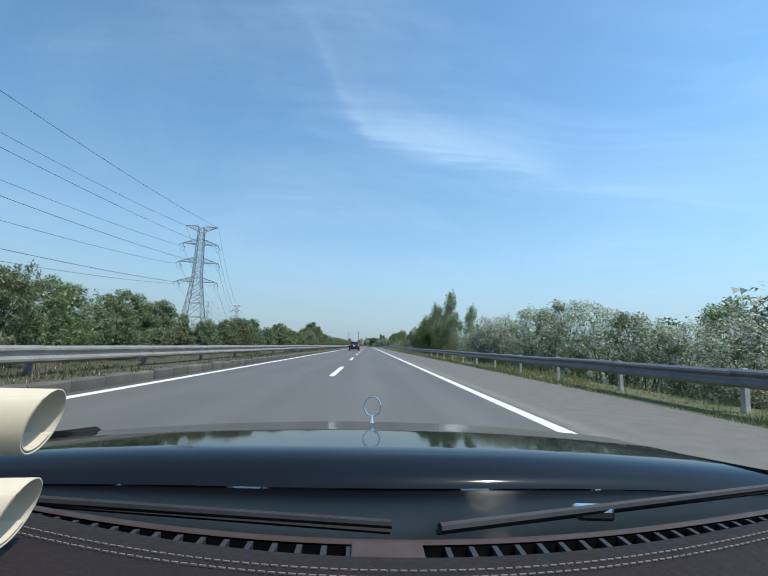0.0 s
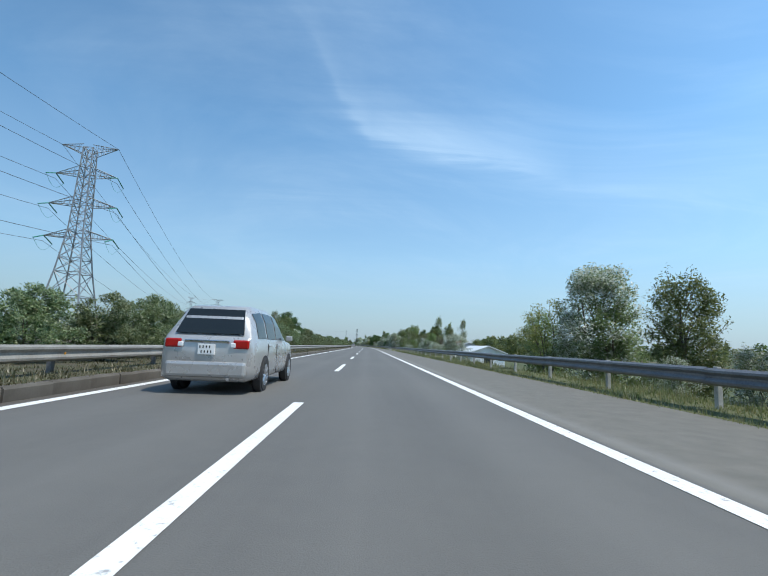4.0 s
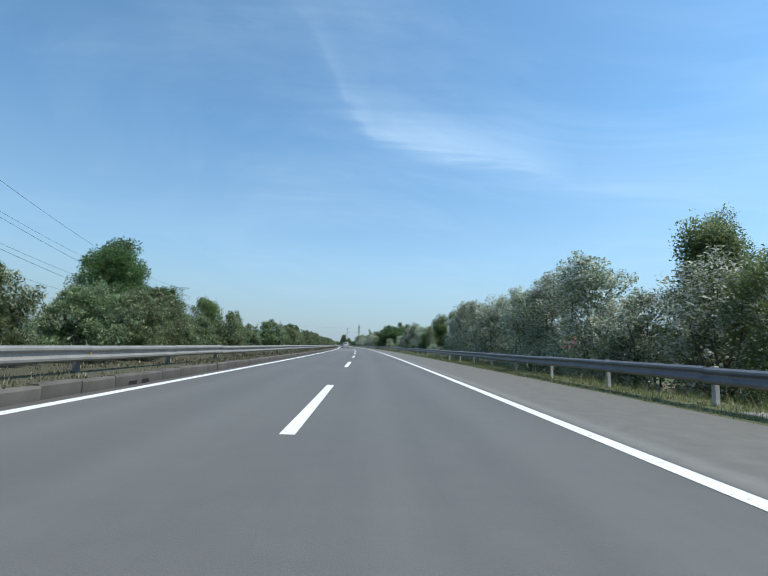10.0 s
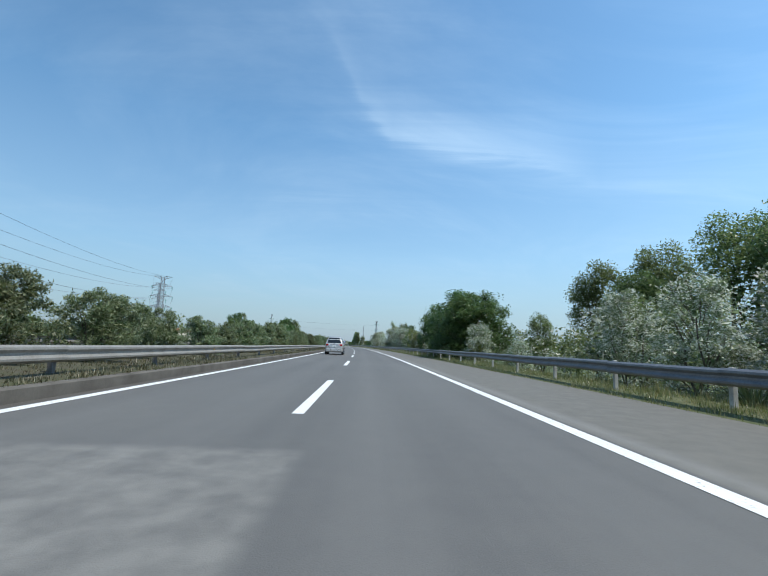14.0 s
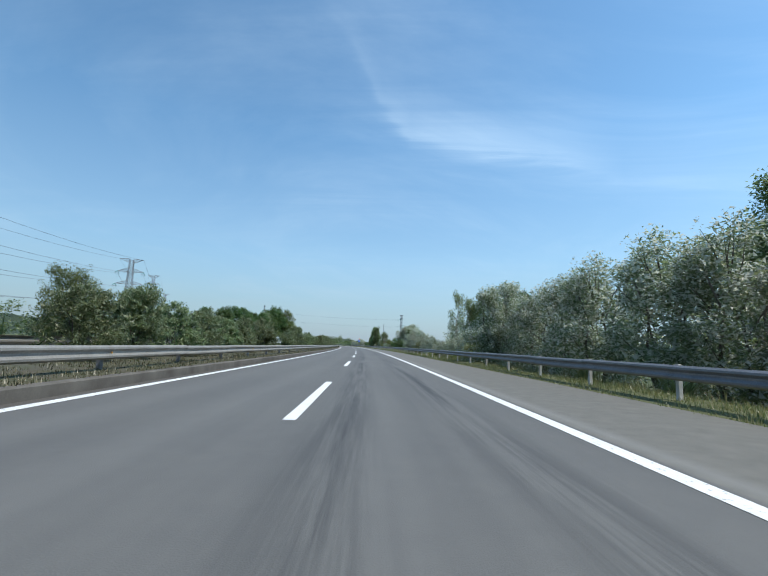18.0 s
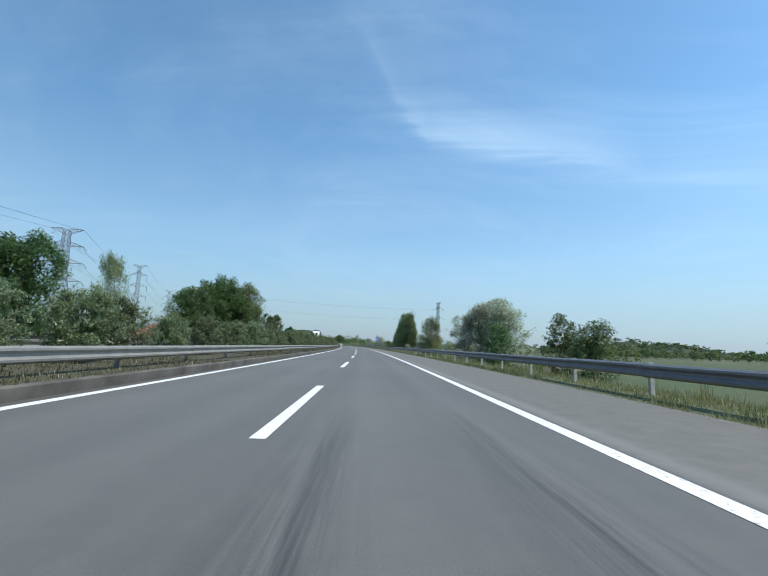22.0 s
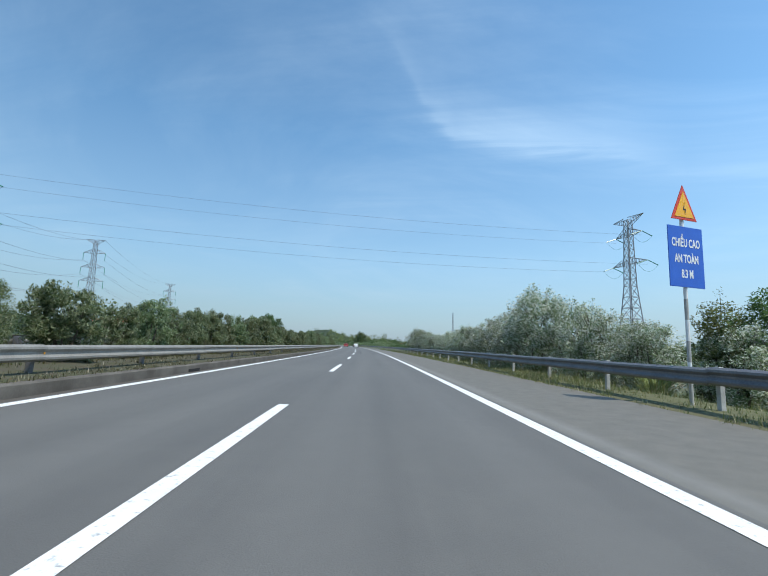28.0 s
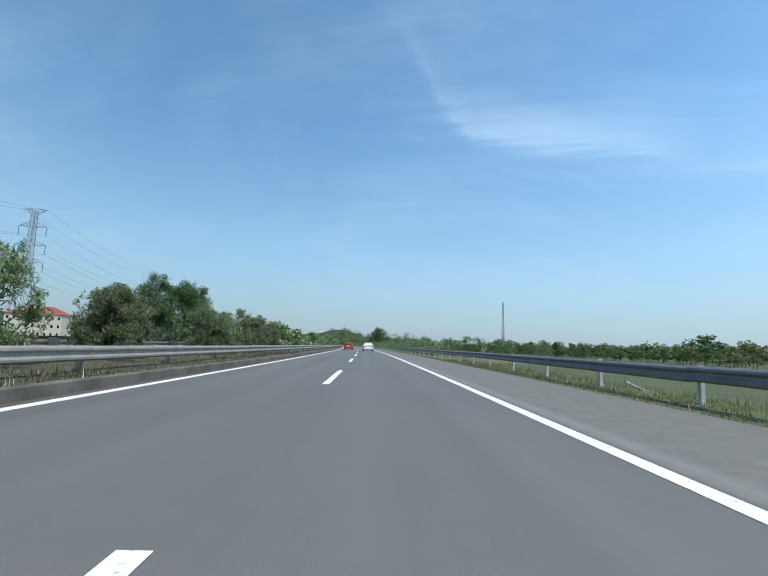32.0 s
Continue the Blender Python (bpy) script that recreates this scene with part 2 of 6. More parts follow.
GRASS = foliage("grass_blades", (0.105, 0.130, 0.040), (0.22, 0.24, 0.085), (0.26, 0.24, 0.12), 0.45)
DRYGRASS = foliage("dry_grass_blades", (0.060, 0.062, 0.028), (0.135, 0.135, 0.060), (0.17, 0.145, 0.085), 0.35)


def make_ground():
    m, t, b = material("meadow", (0.08, 0.1, 0.04), 0.95)
    v = coords(t)
    big, mid, fine = noisef(t, v, 0.02, 4), noisef(t, v, 0.25, 5), noisef(t, v, 6, 4)
    c = mixc(t, ramp(t, mid, (0.35, 0), (0.65, 1)), (0.032, 0.055, 0.016), (0.075, 0.088, 0.030))
    c = mixc(t, ramp(t, fine, (0.4, 0), (0.7, 0.5)), c, (0.115, 0.100, 0.055))
    c = mixc(t, ramp(t, big, (0.45, 0), (0.6, 0.6)), c, (0.055, 0.085, 0.026))
    # ploughed and fallow fields
    field = noisef(t, v, 0.011, 2, 0.4)
    c = mixc(t, ramp(t, field, (0.56, 0), (0.59, 0.75)), c, mixc(t, mid, (0.17, 0.12, 0.075), (0.12, 0.10, 0.055)))
    su = t.nodes.new("ShaderNodeSeparateXYZ")
    t.links.new(coords(t, "UV"), su.inputs[0])
    verge = mth(t, "MULTIPLY", inrange(t, su.outputs[0], 6.9, 12.5, 1.0), 0.85)
    c = mixc(t, verge, c, mixc(t, ramp(t, noisef(t, v, 5, 5), (0.4, 0), (0.65, 1)), (0.075, 0.085, 0.032), (0.125, 0.125, 0.055)))
    t.links.new(c, b.inputs["Base Color"])
    bump(t, b, mth(t, "ADD", fine, mth(t, "MULTIPLY", mid, 2)), 0.6, 0.08)
    return m


GROUND = make_ground()


# ---- mesh helpers ----
def mesh_of(name, verts, faces, mat, uvs=None, smooth_=False):
    me = bpy.data.meshes.new(name)
    me.from_pydata(verts, [], faces)
    for mt in (mat if isinstance(mat, (list, tuple)) else (mat,)):
        me.materials.append(mt)
    if uvs:
        lay = me.uv_layers.new(name="UVMap")
        for lo in me.loops:
            lay.data[lo.index].uv = uvs[lo.vertex_index]
    if smooth_:
        me.polygons.foreach_set("use_smooth", [True] * len(me.polygons))
    me.update()
    return me


def part(name, bm, mat, parent, label=""):
    """Links a bmesh, or a mesh, as one object under a thing or a part."""
    if isinstance(bm, bmesh.types.BMesh):
        me = bpy.data.meshes.new(name)
        bm.to_mesh(me)
        bm.free()
    else:
        me = bm
    if mat is not None and not me.materials:
        me.materials.append(mat)
    ob = new(name, me)
    ob.parent = parent
    return tagged(ob, label)


def sweep(profile, s_list, closed=False, lift=None):
    """Verts, faces and (x, s) coordinates of a cross-section carried along the road."""
    verts, faces, uvs = [], [], []
    n = len(profile)
    for s in s_list:
        for x, z in profile:
            p = W(s, x, z + (lift(s, x) if lift else 0))
            verts.append(p)
            uvs.append((x, s))
    for i in range(len(s_list) - 1):
        for j in range(n if closed else n - 1):
            k = (j + 1) % n
            a = i * n
            faces.append((a + j, a + k, a + n + k, a + n + j))
    if closed:
        faces.append(tuple(range(n)))
        faces.append(tuple(range((len(s_list) - 1) * n, len(s_list) * n))[::-1])
    return verts, faces, uvs


def frange(a, b, d):
    return [a + (b - a) * i / max(1, round((b - a) / d)) for i in range(max(1, round((b - a) / d)) + 1)]


def box_bm(bm, cx, cy, cz, sx, sy, sz, bevel=0.0, rot=None):
    r = bmesh.ops.create_cube(bm, size=1.0)
    vs = r["verts"]
    bmesh.ops.scale(bm, vec=(sx, sy, sz), verts=vs)
    if bevel:
        es = list({e for v in vs for e in v.link_edges})
        rr = bmesh.ops.bevel(bm, geom=es, offset=bevel, segments=2, affect="EDGES", profile=0.5)
        vs = list({v for f in rr["faces"] for v in f.verts} | {v for v in vs if v.is_valid})
    if rot is not None:
        bmesh.ops.rotate(bm, cent=(0, 0, 0), matrix=rot, verts=vs)
    bmesh.ops.translate(bm, vec=(cx, cy, cz), verts=vs)
    return vs


def box(cx, cy, cz, sx, sy, sz, bevel=0.0, rot=None):
    bm = bmesh.new()
    box_bm(bm, cx, cy, cz, sx, sy, sz, bevel, rot)
    return bm


def tube_bm(bm, a, b, r0, r1=None, seg=6, cap=True):
    a, b = Vector(a), Vector(b)
    r1 = r0 if r1 is None else r1
    q = (b - a).to_track_quat("Z", "Y")
    rings = []
    for p, r in ((a, r0), (b, r1)):
        rings.append([bm.verts.new(p + q @ Vector((math.cos(i * 2 * math.pi / seg) * r, math.sin(i * 2 * math.pi / seg) * r, 0))) for i in range(seg)])
    for i in range(seg):
        bm.faces.new((rings[0][i], rings[0][(i + 1) % seg], rings[1][(i + 1) % seg], rings[1][i]))
    if cap:
        bm.faces.new(rings[0][::-1])
        bm.faces.new(rings[1])


def tube(a, b, r0, r1=None, seg=6):
    bm = bmesh.new()
    tube_bm(bm, a, b, r0, r1, seg)
    return bm


def empty(name, m, label, category, group=""):
    ob = new(name)
    ob.matrix_basis = m
    return tagged(ob, label, category, group)


# ---- ground, roads ----
FAR = 1150
s_road = frange(-120, FAR, 5) + frange(FAR + 40, 3000, 60)


def terrain(s, x):
    """Height of the land at the side of the banked road."""
    n = noise.noise(Vector((x * 0.05, s * 0.05, 0.3))) * 0.35
    return n if abs(x + 8) > 20 else 0.0


gx = [-1900, -1200, -700, -400, -220, -120, -70, -50, -40, -34, -29, -26, -24.5, -22.6, -20, -10, -8, -6, -4.3, -3, 0, 4, 7.1, 7.9, 9.2, 10.5, 12, 14, 17, 22, 30, 45, 70, 120, 220, 400, 700, 1300, 2200, 3600]
gz = []
for x in gx:
    if x <= -26:
        z = -0.25 - min((-26 - x) * 0.22, 1.6)
    elif x <= -22.6:
        z = -0.1
    elif x < 7.5:
        z = -0.12
    elif x < 9.3:
        z = 0.02
    else:
        z = max(0.02 - (x - 9.2) * 0.30, -1.9)
    gz.append((x, z))
s_ground = frange(-480, -150, 60) + frange(-120, FAR, 6) + frange(FAR + 50, 4250, 120)
v, f, uv = sweep(gz, s_ground, lift=terrain)
ground = new("ground", mesh_of("ground", v, f, GROUND, uv, True))
tagged(ground, "rough green grassland on both sides of the motorway", "ground", kind="structure")

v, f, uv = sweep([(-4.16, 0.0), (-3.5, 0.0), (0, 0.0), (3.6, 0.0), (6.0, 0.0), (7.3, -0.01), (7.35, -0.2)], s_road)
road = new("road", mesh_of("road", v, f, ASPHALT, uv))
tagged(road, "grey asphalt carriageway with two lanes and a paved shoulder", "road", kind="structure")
v, f, uv = sweep([(-22.4, -0.15), (-22.3, 0.12), (-17, 0.12), (-13, 0.12), (-9.1, 0.12), (-9.05, -0.05)], s_road)
tagged(new("road", mesh_of("road_far", v, f, ASPHALT, [(a + 60, b) for a, b in uv])), "grey asphalt carriageway of the oncoming lanes beyond the hedge", "road", kind="structure")

# painted lines: dashes of 6 m every 15 m, solid edge lines
DASH0 = 14.05
for k in range(-4, 76):
    s = DASH0 + 15 * k
    v, f, uv = sweep([(-0.09, 0.005), (0.09, 0.005)], [s, s + 2, s + 4, s + 6])
    part("lane_dash", mesh_of("lane_dash", v, f, PAINT), None, road)
for x in (-3.75, 3.75):
    v, f, uv = sweep([(x - 0.11, 0.005), (x + 0.11, 0.005)], s_road)
    part("edge_line", mesh_of("edge_line", v, f, PAINT), None, road, "solid white edge line")
for x in (-9.9, -21.2):
    v, f, uv = sweep([(x - 0.1, 0.125), (x + 0.1, 0.125)], s_road)
    part("edge_line", mesh_of("edge_line", v, f, PAINT), None, road, "solid white edge line")

# median: kerb stones and a bed of soil
v, f, uv = sweep([(-9.06, 0.1), (-8.6, 0.24), (-7, 0.34), (-5.4, 0.32), (-4.36, 0.24), (-4.34, -0.05)], frange(-120, FAR, 3), lift=lambda s, x: 0.05 * noise.noise(Vector((s * 0.6, x, 2))) if -8.7 < x < -4.4 else 0)
median = tagged(new("ground", mesh_of("median", v, f, SOIL, uv, True)), "strip of soil and weeds between the carriageways", "ground", kind="structure")
kerb_me = mesh_of("kerb_stone", [(-0.09, 0, -0.06), (0.1, 0, -0.06), (0.1, 0, 0.2), (0.07, 0, 0.24), (-0.09, 0, 0.24), (-0.09, 0.985, -0.06), (0.1, 0.985, -0.06), (0.1, 0.985, 0.2), (0.07, 0.985, 0.24), (-0.09, 0.985, 0.24)],
                  [(0, 1, 2, 3, 4), (9, 8, 7, 6, 5), (1, 6, 7, 2), (2, 7, 8, 3), (3, 8, 9, 4), (4, 9, 5, 0), (0, 5, 6, 1)], KERB)

# ---- guard rails ----
WAVE = [(0.0, -0.155), (0.012, -0.15), (0.075, -0.115), (0.08, -0.075), (0.03, -0.02), (0.03, 0.02), (0.08, 0.075), (0.075, 0.115), (0.012, 0.15), (0.0, 0.155)]


def beam_mesh(name, length, side, big, mat):
    """A W-shaped steel beam; side +1 bulges to +x."""
    n = len(WAVE)
    outer = [(side * a, b * big) for a, b in WAVE]
    inner = [(side * (a - 0.004), b * big) for a, b in WAVE]
    ring = outer + inner[::-1]
    verts = [(x, y, z) for y in (-0.02, length + 0.02) for x, z in ring]
    m = len(ring)
    faces = [(j, (j + 1) % m, m + (j + 1) % m, m + j) for j in range(m)]
    for j in range(n - 1):
        faces.append((j, m - 1 - j, m - 2 - j, j + 1))
        faces.append((m + j, m + j + 1, 2 * m - 2 - j, 2 * m - 1 - j))
    return mesh_of(name, verts, faces, mat)


def post_mesh(name, height, mat, wide):
    bm = box(0, 0, height / 2, wide, wide, height, 0.012)
    me = bpy.data.meshes.new(name)
    bm.to_mesh(me)
    bm.free()
    me.materials.append(mat)
    return me


def spacer_mesh(side):
    bm = box(side * -0.07, 0, 0, 0.14, 0.10, 0.24, 0.01)
    me = bpy.data.meshes.new("spacer")
    bm.to_mesh(me)
    bm.free()
    me.materials.append(STEEL)
    return me


amber = material("amber_reflector", (0.65, 0.30, 0.03), 0.3)[0]
bm_ = box(0, 0, 0, 0.02, 0.03, 0.045, 0.005)
REFLECTOR = bpy.data.meshes.new("reflector")
bm_.to_mesh(REFLECTOR)
bm_.free()
REFLECTOR.materials.append(amber)


def rail(x, side, mid, foot, start, end, label):
    """side: the way the beam bulges, towards its road."""
    thing = tagged(new("guard_rail"), label, "guard rail")
    bme, pme, sme = beam_mesh("beam", 4.0, side, 1.12 if x > 0 else 1.0, STEEL if x > 0 else PALE_STEEL), post_mesh("post", mid + (0.19 if x > 0 else 0.10) - foot, POST if x > 0 else STEEL, 0.105 if x > 0 else 0.10), spacer_mesh(side)
    rnd = random.Random(int(abs(x) * 10))
    s = start
    while s < end:
        j = rnd.uniform(-0.012, 0.012)
        b = part("beam", bme, None, thing)
        a, e = W(s, x), W(s + 4, x)
        b.matrix_basis = pose(a.x, a.y, mid + j, 0, rnd.uniform(-1, 1), math.degrees(math.atan2(-(e.x - a.x), e.y - a.y)))
        p = part("post", pme, None, thing)
        p.matrix_basis = at(s, x - side * 0.20, foot, rnd.uniform(-4, 4)) @ pose(0, 0, 0, rnd.uniform(-1.5, 1.5), rnd.uniform(-1.5, 1.5), 0)
        q = part("spacer", sme, None, thing)
        q.matrix_basis = at(s, x - side * 0.0, mid)
        if round(s) % 12 == 0 and x < 0:
            y_ = part("reflector", REFLECTOR, None, thing)
            y_.matrix_basis = at(s, x + side * 0.045, mid)
        s += 4.0
    return thing


rail(8.1, -1, 0.67, -0.25, -60, 940, "galvanised steel guard rail on pale posts beside the shoulder")
rail(-4.75, 1, 0.66, 0.15, -60, 940, "galvanised steel guard rail along the median kerb")
rail(-8.5, -1, 0.80, 0.15, -60, 940, "galvanised steel guard rail of the oncoming carriageway")


# ---- trees ----
def leaf_quads(verts, faces, centre_, r, n, size, rnd, droop=0.0, flat_=1.0):
    """Pointed leaves on and in a clump."""
    for _ in range(n):
        d = Vector((rnd.gauss(0, 1), rnd.gauss(0, 1), rnd.gauss(0, 1))).normalized()
        p = Vector(centre_) + Vector((d.x * r[0], d.y * r[1], d.z * r[2])) * (rnd.random() ** 0.4)
        ax = Vector((rnd.gauss(0, 1), rnd.gauss(0, 1), rnd.gauss(0, 0.6) - droop)).normalized()
        side_ = ax.cross(Vector((rnd.gauss(0, 0.6), rnd.gauss(0, 0.6), 1))).normalized()
        L = size * rnd.uniform(0.6, 1.35)
        wd = L * 0.35 * flat_
        k = len(verts)
        verts += [p + side_ * wd - ax * L * 0.3, p - side_ * wd - ax * L * 0.3, p + ax * L * 0.7]
        faces.append((k, k + 1, k + 2))


def limb(bm, a, b, r0, r1, rnd, seg=5, bends=3):
    a, b = Vector(a), Vector(b)
    prev, pr = a, r0
    for i in range(1, bends + 1):
        u = i / bends
        q = a.lerp(b, u) + (Vector((rnd.uniform(-1, 1), rnd.uniform(-1, 1), 0)) * (b - a).length * 0.05 if i < bends else Vector())
        r = r0 + (r1 - r0) * u
        tube_bm(bm, prev, q, pr, r, seg, cap=False)
        prev, pr = q, r


def tree_parts(kind, seed, tall=False):
    """Trunk and crown meshes of a tree, 5 m high before scaling. tall: finer leaves, for a tree that is scaled up."""
    rnd = random.Random(seed)
    fine, many = (0.5, 2.2) if tall else (1.0, 1.0)
    bm, verts, faces = bmesh.new(), [], []
    H = 5.0
    if kind == "euc":
        bark, leaf = PALEBARK, LEAF_EUC
        top = Vector((rnd.uniform(-0.25, 0.25), rnd.uniform(-0.25, 0.25), H * 0.97))
        limb(bm, (0, 0, 0), top, 0.085, 0.012, rnd, 6, 6)
        for i in range(50):
            u = rnd.uniform(0.26, 1.0)
            a = Vector((0, 0, 0)).lerp(top, u)
            w = (0.30 + 0.62 * math.sin(math.pi * min(1, (u - 0.2) / 0.8)) ** 0.8) * rnd.uniform(0.45, 1.15)
            th = rnd.uniform(0, 6.28)
            e = a + Vector((math.cos(th) * w, math.sin(th) * w, rnd.uniform(0.1, 0.5)))
            limb(bm, a, e, 0.022, 0.005, rnd, 4, 2)
            g = a.lerp(e, 0.6)
            leaf_quads(verts, faces, e - Vector((0, 0, 0.12)), (0.24, 0.24, 0.42), int(40 * many), 0.17 * fine, rnd, 0.9, 0.7)
            leaf_quads(verts, faces, g - Vector((0, 0, 0.08)), (0.26, 0.26, 0.34), int(22 * many), 0.17 * fine, rnd, 0.9, 0.7)
        leaf_quads(verts, faces, top, (0.22, 0.22, 0.35), int(90 * many), 0.17 * fine, rnd, 0.6, 0.9)
    elif kind == "pine":
        bark, leaf = BARK, LEAF_DARK
        limb(bm, (0, 0, 0), (0.1, 0, H * 0.98), 0.1, 0.015, rnd, 6, 5)
        for i in range(42):
            u = rnd.uniform(0.12, 1.0)
            w = 1.45 * (1 - u) ** 0.7 * rnd.uniform(0.5, 1.1) + 0.12
            th = rnd.uniform(0, 6.28)
            e = Vector((math.cos(th) * w, math.sin(th) * w, u * H + 0.12))
            limb(bm, (0, 0, u * H - 0.1), e, 0.022, 0.006, rnd, 4, 2)
            leaf_quads(verts, faces, e, (0.34, 0.34, 0.15), 75, 0.15, rnd, -0.2, 0.6)
    elif kind == "bare":
        bark, leaf = BARK, LEAF_EUC
        limb(bm, (0, 0, 0), (0, 0, 2.4), 0.09, 0.05, rnd, 6, 3)
        for i in range(34):
            th, w = rnd.uniform(0, 6.28), rnd.uniform(0.3, 1.5)
            a = Vector((0, 0, rnd.uniform(1.0, 2.5)))
            e = Vector((math.cos(th) * w, math.sin(th) * w, rnd.uniform(3.4, 5.0)))
            limb(bm, a, e, 0.028, 0.006, rnd, 4, 3)
            for _ in range(5):
                g = a.lerp(e, rnd.uniform(0.45, 1.0))
                limb(bm, g, g + Vector((rnd.uniform(-0.4, 0.4), rnd.uniform(-0.4, 0.4), rnd.uniform(-0.9, 0.4))), 0.010, 0.004, rnd, 3, 2)
        leaf_quads(verts, faces, (0, 0, 3.6), (1.3, 1.3, 1.2), 160, 0.12, rnd, 0.8)
    else:
        bark = BARK
        leaf = {"silver": LEAF_SILVER, "green": LEAF_GREEN, "dark": LEAF_DARK, "bush": LEAF_BUSH, "hedge": LEAF_HEDGE, "column": LEAF_COLUMN}[kind]
        wide = {"silver": 1.65, "green": 1.35, "dark": 1.55, "bush": 2.1, "hedge": 2.0, "column": 0.72}[kind]
        low = {"silver": 0.05, "green": 0.10, "dark": 0.10, "bush": 0.0, "hedge": 0.14, "column": 0.03}[kind]
        size = {"silver": 0.19, "green": 0.18, "dark": 0.22, "bush": 0.20, "hedge": 0.30, "column": 0.16}[kind]
        stems = {"silver": 4, "green": 2, "dark": 2, "bush": 6, "hedge": 5, "column": 2}[kind]
        clumps = {"silver": 88, "green": 84, "dark": 88, "bush": 64, "hedge": 84, "column": 84}[kind]
        for i in range(stems):
            th = i * 6.28 / stems + rnd.uniform(-0.4, 0.4)
            sp_ = 0.75 if stems > 2 else 0.45
            limb(bm, (math.cos(th) * 0.06, math.sin(th) * 0.06, 0), (math.cos(th) * sp_, math.sin(th) * sp_, H * 0.7), 0.09 if stems < 3 else 0.045, 0.02, rnd, 6, 4)
        lobes = [(rnd.uniform(0, 6.28), rnd.uniform(0.8, 1.12)) for _ in range(5)]
        shoots = clumps // 3
        for i in range(clumps + shoots):
            u = low + 0.04 + (0.90 - low) * rnd.random() ** 0.9
            v_ = (u - low) / (1 - low)
            prof = math.sin(math.pi * (0.24 + 0.74 * v_)) ** 0.62 if kind != "column" else min(1.0, 1.75 * (1.02 - v_)) ** 0.8
            th = rnd.uniform(0, 6.28)
            swell = 1.0 + 0.15 * math.sin(2 * th + lobes[0][0]) + 0.13 * math.sin(3 * th + 5 * u + lobes[1][0]) + 0.10 * math.sin(5 * th + 9 * u)
            shoot = i >= clumps
            inner = i % 3 == 0 and not shoot and v_ < 0.78
            w = wide * prof * swell * (rnd.uniform(0.95, 1.12) if shoot else 0.60 * rnd.random() ** 0.5 if inner else rnd.uniform(0.55, 0.95))
            e = Vector((math.cos(th) * w, math.sin(th) * w, u * H * (1.0 + 0.06 * math.sin(th + lobes[2][0])) + (rnd.uniform(0, 0.30) if shoot else 0)))
            if i % 4 == 0 or shoot and kind in ("silver", "green"):
                limb(bm, (e.x * 0.35, e.y * 0.35, max(0.3, e.z - 0.9)), e, 0.018, 0.005, rnd, 3, 2)
            droop_ = -0.75 if kind == "hedge" else 0.15 if kind != "column" else 0.5
            slim_ = 0.50 if kind == "hedge" else 0.75
            if inner:
                leaf_quads(verts, faces, e, (0.55, 0.55, 0.5), (34 if kind != "hedge" else 70) if not tall else 95, size * (1.15 if not tall else 0.8), rnd, droop_, slim_)
            elif shoot:
                rr = rnd.uniform(0.12, 0.24)
                leaf_quads(verts, faces, e, (rr, rr, rr * 1.5), 26, size * (0.55 if not tall else 0.46), rnd, droop_ - 0.4, slim_)
            else:
                rr = rnd.uniform(0.30, 0.54)
                leaf_quads(verts, faces, e, (rr, rr, rr * 0.9), int((62 + 90 * rr) * (2.0 if tall else 1.35 if kind == "hedge" else 1.0)), size * (0.64 if not tall else 0.54), rnd, droop_, slim_)
    tme = bpy.data.meshes.new("trunk")
    bm.to_mesh(tme)
    bm.free()
    tme.materials.append(bark)
    return tme, mesh_of("crown", verts, faces, leaf)


SORTS = {
    "silver": ("bushy acacia with grey-green silvery leaves", "tree"),
    "green": ("leafy roadside tree with mid-green foliage", "tree"),
    "dark": ("dense broadleaf tree with dark green foliage", "tree"),
    "column": ("tall dense columnar tree leafy down to the ground", "tree"),
    "euc": ("tall slender eucalyptus with hanging leaves", "tree"),
    "bush": ("low yellow-green bush on the verge", "bush"),
    "pine": ("young pine with tiered dark branches", "tree"),
    "bare": ("nearly leafless tree with thin grey branches", "tree"),
    "hedge": ("clipped green shrub in the median strip", "shrub"),
}
MODELS = {k: [tree_parts(k, 31 * i + 7 * len(k) + ord(k[0])) for i in range(4 if k in ("silver", "green", "dark", "euc", "hedge", "column") else 2)] for k in SORTS}
TALL = {k: [tree_parts(k, 13 * i + 3 * len(k) + ord(k[0]), True) for i in range(3)] for k in ("green", "dark", "euc", "silver", "column")}
plant = random.Random(11)


def tree(kind, s, x, z, height, girth=1.0, group="roadside trees"):
    tme, cme = plant.choice(TALL[kind] if height > 5.6 and kind in TALL else MODELS[kind])
    e = empty(SORTS[kind][1] if kind != "hedge" else "shrub", Matrix(), SORTS[kind][0], SORTS[kind][1], group)
    k = height / 5.0
    e.matrix_basis = pose(*W(s, x, z), 0, 0, plant.uniform(0, 360)) @ Matrix.Diagonal((k * girth, k * girth, k, 1))
    part("trunk", tme, None, e)
    part("crown", cme, None, e)
    return e


def land(x):
    """Height of the ground without its roughness."""
    xs, zs = [a for a, _ in gz], [b for _, b in gz]
    return float(np.interp(x, xs, zs))


